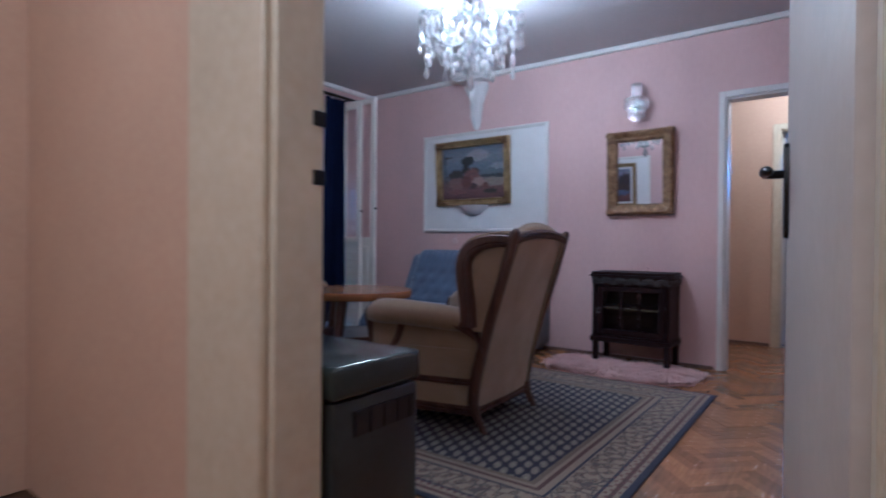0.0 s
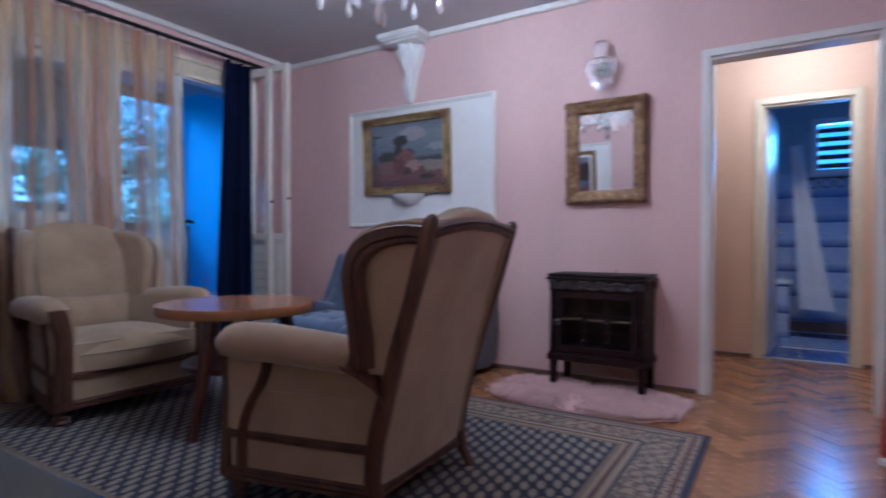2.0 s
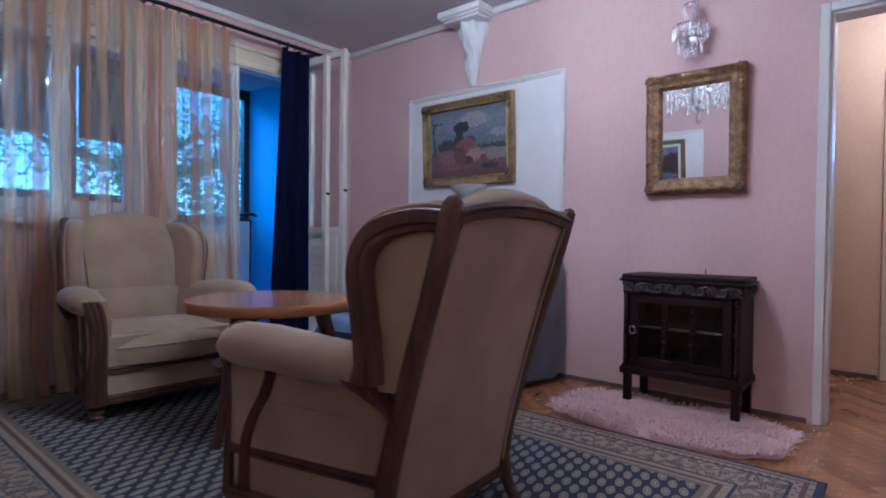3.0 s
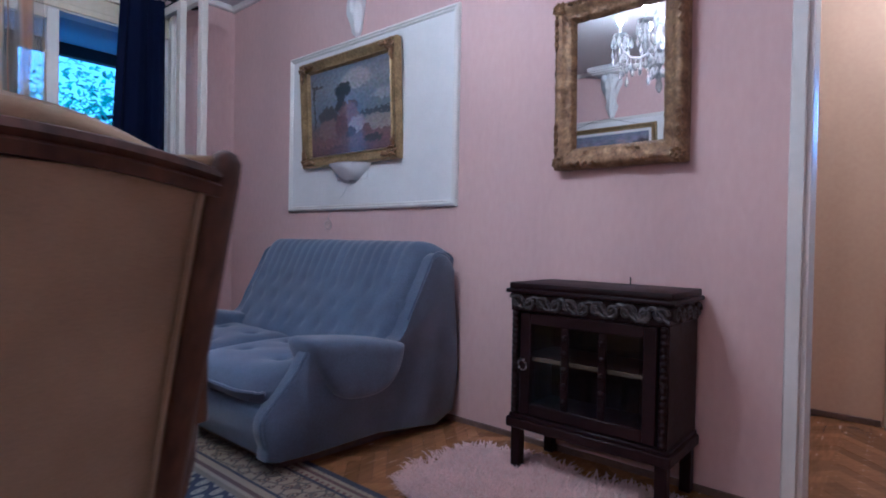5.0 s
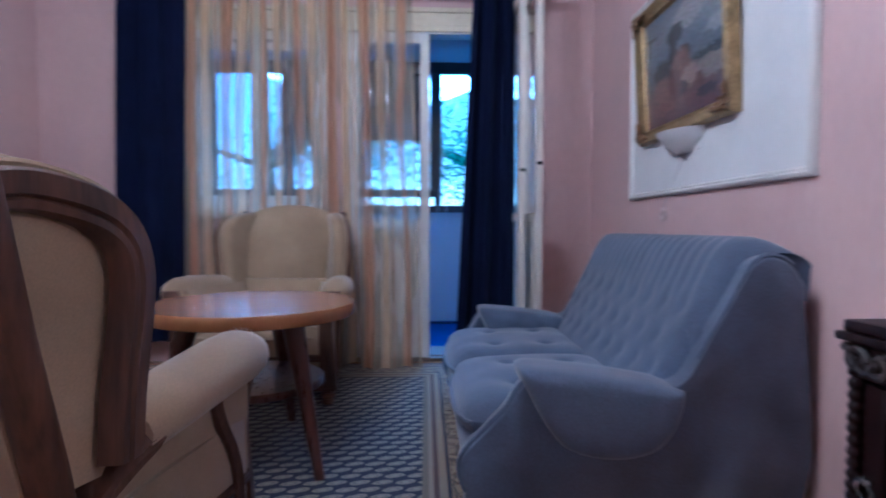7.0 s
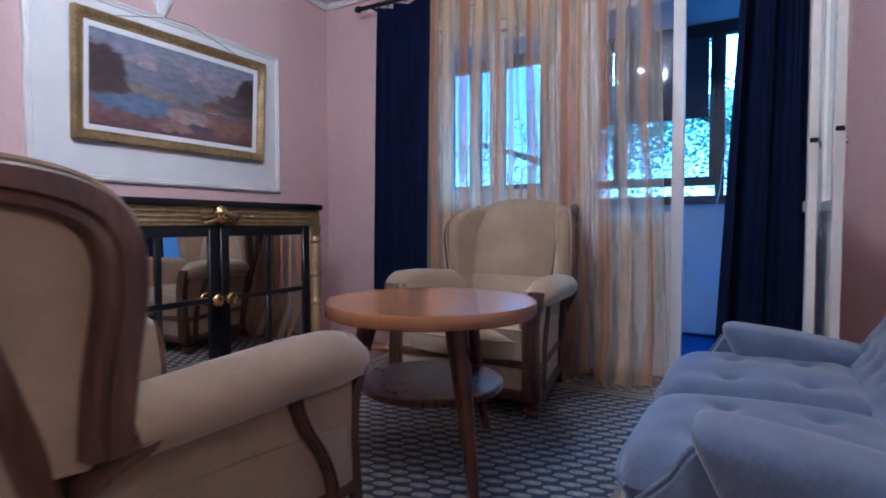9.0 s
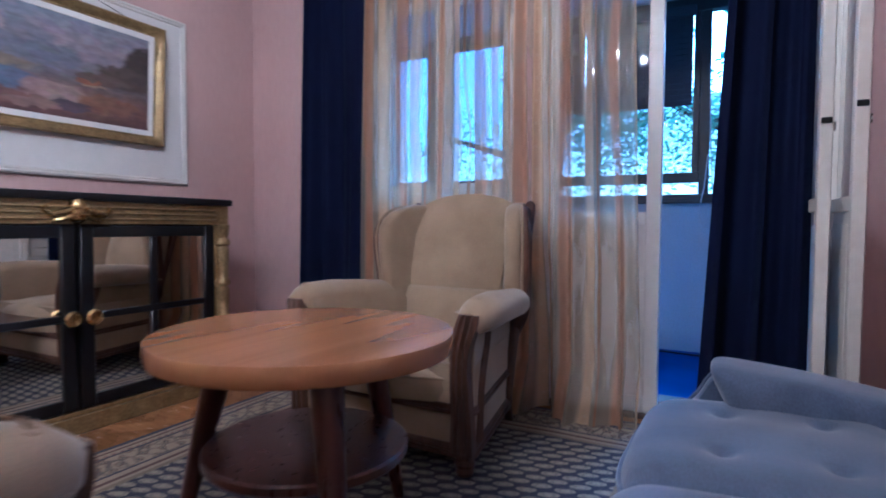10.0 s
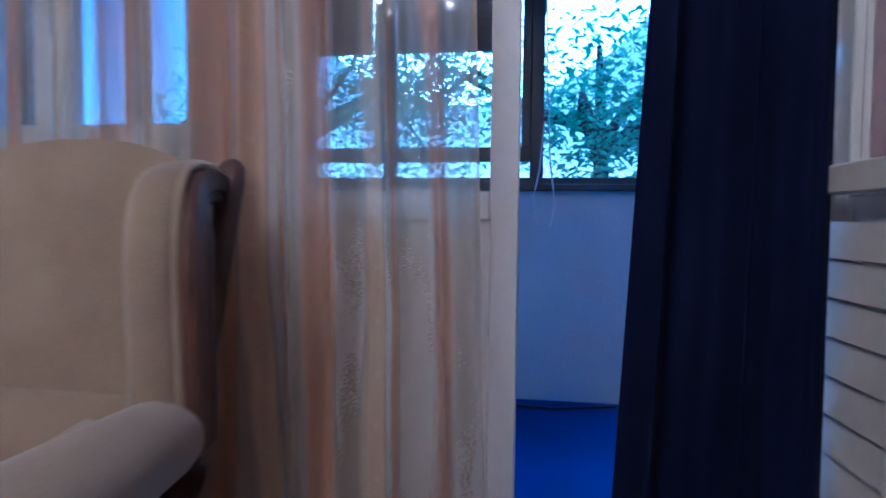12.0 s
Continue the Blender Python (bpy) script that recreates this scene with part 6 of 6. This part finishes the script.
part("window_frame", boxes((BX - 0.07, BX + 0.01, BY0, BY1, 1.06, 1.095), bevel=0.004), DARKFRAME, gz)
part("window_frame", boxes((BX - 0.07, BX + 0.01, BY0, BY1, 2.33, 2.43), bevel=0.004), DARKFRAME, gz)
for y in MULL:
    part("mullion", boxes((BX - 0.065, BX + 0.005, y - 0.032, y + 0.032, 1.095, 2.33), bevel=0.004), DARKFRAME, gz)
for y0, y1 in zip(MULL[:-2], MULL[1:-1]):
    part("transom", boxes((BX - 0.055, BX, y0 + 0.032, y1 - 0.032, 1.175, 1.245), bevel=0.004), DARKFRAME, gz)
    part("sash_rail", boxes((BX - 0.05, BX + 0.012, y1 - 0.075, y1 - 0.032, 1.245, 2.33), bevel=0.004), DARKFRAME, gz)
for y0, y1 in zip(MULL, MULL[1:]):
    g = part("pane", boxes((BX - 0.034, BX - 0.030, y0 + 0.032, y1 - 0.032, 1.095, 2.33)), GLASS, gz, smooth=None)
    g.visible_shadow = False
part("window_sill", boxes((BX, BX + 0.07, BY0, BY1, 1.03, 1.06), bevel=0.004), DARKFRAME, gz, "dark wooden inner sill")
for y0, y1, zb in ((2.52, 3.13, 1.70), (1.87, 2.40, 1.70)):
    bl = thing("roller_shutter", "dark slatted roller shutter half lowered over the balcony glazing", "shutter", pose(BX + 0.02, 0, 0), "balcony shutters")
    z = zb
    while z < 2.31:
        part("slat", boxes((-0.004, 0.004, y0, y1, z, z + 0.0382), bevel=0.002), BLIND, bl)
        z += 0.0385
    part("head_box", boxes((-0.012, 0.05, y0 - 0.02, y1 + 0.02, 2.30, 2.36), bevel=0.004), BLIND, bl)
cord = bmesh.new()
tube(cord, [(0, 0, 1.95), (0.005, 0.012, 1.5), (0.01, 0.03, 1.15), (0.02, 0.055, 0.95), (0.02, 0.03, 0.86), (0.02, -0.025, 0.87), (0.015, -0.05, 0.97), (0.01, -0.02, 1.12), (0.005, 0.0, 1.35)], 0.004, 6)
cd = solid("blind_cord", cord, LATHWHITE, "thin pale blind cord hanging in a loop by the glazing", "cord")
cd.matrix_world = pose(BX + 0.09, 3.24, 0)
bm = bmesh.new()
tube(bm, [(BX + 0.06, 3.6, 0.006), (BX + 0.14, 3.3, 0.006), (BX + 0.10, 3.0, 0.006), (BX + 0.2, 2.6, 0.006)], 0.006, 6)
solid("floor_cable", bm, IRON, "thin black cable lying on the blue carpet", "cable")

# narrow panel with handle, identity unknown, on the carpet behind the doorway curtain
tr = thing("folding_trolley", "narrow pale upright panel with a black handle on the blue carpet", "trolley", pose(-4.97, 3.64, 0, 0, 0, 35))
part("panel", boxes((-0.075, 0.075, -0.010, 0.010, 0.30, 1.03), bevel=0.006), BALCONY, tr)
# uprights added to carry the panel
for x in (-0.075, 0.075):
    bm = bmesh.new()
    tube(bm, [(x, 0, 0.0), (x, 0, 0.6), (x, 0, 1.05)], 0.009, 8)
    part("upright", bm, IRON, tr)
bm = bmesh.new()
tube(bm, [(-0.085, 0, 1.085), (-0.04, 0, 1.095), (0.08, 0, 1.098), (0.115, 0, 1.092), (0.135, 0, 1.075)], [0.012, 0.016, 0.016, 0.016, 0.010], 10)
part("handle", bm, IRON, tr, "black handle grip")
bm = bmesh.new()
tube(bm, [(-0.075, 0, 1.05), (-0.04, 0, 1.092)], 0.009, 8)
part("handle_stem", bm, IRON, tr)
# feet added below the uprights
for x in (-0.075, 0.075):
    part("foot", boxes((x - 0.02, x + 0.02, -0.05, 0.05, 0.0, 0.018), bevel=0.003), IRON, tr)

# ---- outside: facade below, ground, trees ----
setting("ground", boxes((-400, 400, -400, 400, -4.3, -4.1)), GROUND, "dim grassy ground far below the balcony")
setting("wall_below", boxes((XW - 0.3, 1.7, -2.0, 7.5, -4.1, -0.16)), BALCONY, "rendered lower storey of the building")
setting("roof", boxes((-4.6, 1.9, -2.1, 7.6, 2.62, 2.75)), BALCONY, "flat slab over the rooms")


def tree(x, y, seed, height, spread, leaves):
    rg = random.Random(seed)
    c = thing("tree", "leafy broadleaf tree standing close outside the balcony glazing", "tree", pose(x, y, -4.1), "garden trees")
    bm = bmesh.new()
    tube(bm, [(0, 0, 0), (0.1, 0.05, height * 0.3), (-0.05, 0.1, height * 0.6), (0.1, 0.0, height * 0.92)], [0.24, 0.19, 0.12, 0.03], 10)
    part("trunk", bm, BARK, c)
    tips = []
    for k in range(16):
        a, z = rg.uniform(0, 2 * math.pi), height * rg.uniform(0.32, 0.85)
        r = spread * rg.uniform(0.55, 1.0)
        bm = bmesh.new()
        p1 = (0.35 * r * math.cos(a), 0.35 * r * math.sin(a), z + 0.25)
        p2 = (0.7 * r * math.cos(a + 0.15), 0.7 * r * math.sin(a + 0.15), z + 0.45 + rg.uniform(-0.2, 0.3))
        p3 = (r * math.cos(a + 0.25), r * math.sin(a + 0.25), z + 0.35 + rg.uniform(-0.5, 0.4))
        tube(bm, [(0, 0, z), p1, p2, p3], [0.07, 0.05, 0.03, 0.008], 6)
        part("limb", bm, BARK, c)
        tips += [p1, p2, p2, p3, p3, tuple((u + v) / 2 for u, v in zip(p2, p3))]
    verts, faces = [], []
    for _ in range(leaves):
        tx, ty, tz = rg.choice(tips)
        px, py, pz = tx + rg.gauss(0, 0.38), ty + rg.gauss(0, 0.38), tz + rg.gauss(0, 0.34)
        s = rg.uniform(0.024, 0.054)
        q = Euler((rg.uniform(-0.9, 0.9), rg.uniform(-0.9, 0.9), rg.uniform(0, 6.3))).to_matrix()
        i = len(verts)
        for u, v, w in ((0, -s, 0), (0.42 * s, -0.2 * s, 0.08 * s), (0.3 * s, 0.5 * s, 0.05 * s), (0, s, -0.12 * s), (-0.3 * s, 0.5 * s, 0.05 * s), (-0.42 * s, -0.2 * s, 0.08 * s)):
            o = q @ Vector((u, v, w))
            verts.append((px + o.x, py + o.y, pz + o.z))
        faces.append(tuple(range(i, i + 6)))
    me = bpy.data.meshes.new("crown")
    me.from_pydata(verts, [], faces)
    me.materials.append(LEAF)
    crown_ob = new("crown", me)
    crown_ob.parent = c
    tagged(crown_ob, kind="stuff")
    return c


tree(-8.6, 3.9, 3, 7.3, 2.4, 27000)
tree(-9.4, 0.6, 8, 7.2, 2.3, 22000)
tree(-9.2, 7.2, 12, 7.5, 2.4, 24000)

# ---- bathroom and hall ----
def bath():
    d = thing("bathroom_door", "white bathroom door leaf standing open inwards", "door", pose(-0.35, HY + 0.09, 0, 0, 0, 84))
    part("leaf", boxes((0.0, 0.56, -0.02, 0.018, 0.012, 1.96), bevel=0.004), WHITE, d)
    bm = bmesh.new()
    tube(bm, [(0.50, -0.02, 1.0), (0.50, -0.06, 1.0), (0.42, -0.06, 1.0)], 0.009, 8)
    part("door_handle", bm, BRASS, d)
    tub = thing("bathtub", "white enamelled bathtub along the bathroom wall", "bathtub", pose(-0.62, 6.65, 0))
    bm = boxes((-0.45, 0.45, -0.05, 0.60, 0.0, 0.52), bevel=0.02, seg=2)
    part("apron", bm, TILE_BLUE, tub, "blue-edged tiled bath front")
    part("rim", boxes((-0.47, 0.47, -0.08, 0.62, 0.52, 0.56), bevel=0.015, seg=2), TUB, tub)
    cur = solid("shower_curtain", cloth(((-0.17, 6.66), (-0.10, 6.60)), ((-0.10, 6.62), (0.17, 6.50)), 1.80, 0.30, 5, 0.02, 60, 10, 21), TOWEL, "white shower curtain gathered to one side", "curtain", smooth=80)
    w = thing("bathroom_window", "small white bathroom window with dark louvre slats", "window", pose(0.23, 7.30, 1.865))
    for x0, x1, z0, z1 in ((-0.22, -0.16, -0.285, 0.285), (0.16, 0.22, -0.285, 0.285), (-0.16, 0.16, -0.285, -0.225), (-0.16, 0.16, 0.225, 0.285)):
        part("window_frame", boxes((x0, x1, -0.025, 0.05, z0, z1), bevel=0.005), WHITE, w)
    for k in range(5):
        part("slat", boxes((-0.16, 0.16, 0.0, 0.012, -0.215 + 0.088 * k, -0.165 + 0.088 * k), bevel=0.003), BLIND, w)
    rack = thing("hook_rack", "wrought iron hook rack with curls below the bathroom window", "hook rack", pose(0.2, 7.28, 1.50))
    for k in range(4):
        bm = bmesh.new()
        tube(bm, [(-0.18 + 0.12 * k + 0.045 * math.cos(a), -0.01, 0.045 * math.sin(a)) for a in [1.9 * math.pi * q / 16 for q in range(17)]], 0.006, 6)
        part("curl", bm, IRON, rack)
    part("bar", boxes((-0.26, 0.26, -0.004, 0.004, 0.05, 0.064)), IRON, rack)
    # tiles
    wall = bpy.data.objects["wall_bath_north"]
    tm = mesh_of("tile", boxes((0.002, 0.398, -0.008, 0.0, 0.002, 0.248), bevel=0.002), TILE_BLUE)
    for r in range(9):
        for k in range(5):
            x, z = -1.1 + 0.4 * k, 0.11 + 0.25 * r
            if -0.4 < x < 0.45 and 1.40 < z < 2.15:
                continue
            ob = new("tile", tm)
            ob.parent = wall
            ob.matrix_basis = pose(x, 7.3, z)
    solid("baseboard_bath", boxes((-1.1, 0.95, 7.285, 7.3, 0.004, 0.105), bevel=0.003), SOCLE, "dark skirting below the bathroom tiles", "baseboard", "structure")
    mat = thing("bath_mat", "blue and white striped cotton mat on the bathroom floor", "mat", pose(0.02, 6.42, 0.010))
    part("mat_body", boxes((-0.26, 0.26, -0.30, 0.36, 0.0, 0.012), bevel=0.004), TOWEL, mat)
    for k in range(6):
        part("stripe", boxes((-0.258, 0.258, -0.28 + 0.11 * k, -0.225 + 0.11 * k, 0.012, 0.016), bevel=0.001), MATBLUE, mat, "woven blue stripe")
    fl = setting("floor_bath", boxes((-1.1, 0.95, HY + 0.04, 7.3, -0.008, 0.004)), GROUT, "grey joints of the bathroom floor")
    fm = mesh_of("floor_tile", boxes((0.003, 0.297, 0.003, 0.297, 0.0, 0.006), bevel=0.002), TILE_BLUE)
    for i in range(6):
        for j in range(5):
            ob = new("floor_tile", fm)
            ob.parent = fl
            ob.matrix_basis = pose(-1.0 + 0.3 * i, HY + 0.10 + 0.3 * j, 0.004)
    hl = thing("hall_lamp", "round white ceiling lamp in the inner hall", "ceiling lamp", pose(-0.12, 4.95, 2.45))
    bm = bmesh.new()
    lathe(bm, [(0.10, 0.0), (0.10, -0.02), (0.001, -0.021)], n=20)
    part("base", bm, PLASTER, hl)
    # unseen fixture added for the entry light
    el = thing("entry_lamp", "round white ceiling lamp added out of view in the entry hall", "ceiling lamp", pose(-0.6, -0.75, 2.5))
    bm = bmesh.new()
    lathe(bm, [(0.10, 0.0), (0.10, -0.02), (0.001, -0.021)], n=20)
    part("base", bm, PLASTER, el)


bath()

# ---- herringbone parquet, laid last ----
floor = bpy.data.objects["floor"]
PL, PW = 0.25, 0.05
blk = mesh_of("parquet_block", boxes((-PL / 2 + 0.0004, PL / 2 - 0.0004, -PW / 2 + 0.0004, PW / 2 - 0.0004, -0.008, 0.0), bevel=0.0004), PARQUET)
turn = Matrix.Rotation(radians(45), 4, "Z")
loose, rest = 0, bmesh.new()
rest_v, rest_f = [], []
cube = [(x, y, z) for x in (-PL / 2 + 0.0004, PL / 2 - 0.0004) for y in (-PW / 2 + 0.0004, PW / 2 - 0.0004) for z in (-0.008, 0.0)]
quads = ((0, 1, 3, 2), (4, 6, 7, 5), (0, 4, 5, 1), (2, 3, 7, 6), (1, 5, 7, 3))
rp = random.Random(2)
for i in range(-140, 141):
    for j in range(-30, 31):
        for kind in (0, 1):
            u, v = i * PW + j * PL, i * PW - j * PL
            m = Matrix.Translation((u + PL / 2, v + PW / 2, 0)) if kind == 0 else Matrix.Translation((u + PW / 2, v + PW + PL / 2, 0)) @ Matrix.Rotation(radians(90), 4, "Z")
            m = turn @ m
            x, y = m.translation.x, m.translation.y
            room = XW < x < XE and YS - 0.1 < y < YN + 0.1
            hall = -1.3 < x < 0.75 and YN < y < HY + 0.03
            entry = -1.6 < x < 0.9 and -0.5 < y < YS
            if not (room or hall or entry):
                continue
            if room and -3.9 < x < -0.70 and 1.50 < y < 3.2:
                continue
            m = Matrix.Translation((0, 0, rp.uniform(-0.0006, 0.0006))) @ m
            if loose < 290 and -0.62 < x < 0.3 and 2.35 < y < 5.4:
                ob = new("parquet_block", blk)
                ob.parent = floor
                ob.matrix_basis = m
                loose += 1
            else:
                n0 = len(rest_v)
                rest_v += [tuple(m @ Vector(p)) for p in cube]
                rest_f += [tuple(n0 + k for k in q) for q in quads]
rest.free()
me = bpy.data.meshes.new("parquet")
me.from_pydata(rest_v, [], rest_f)
me.materials.append(PARQUET)
pq = new("parquet", me)
pq.parent = floor
tagged(pq, kind="stuff")
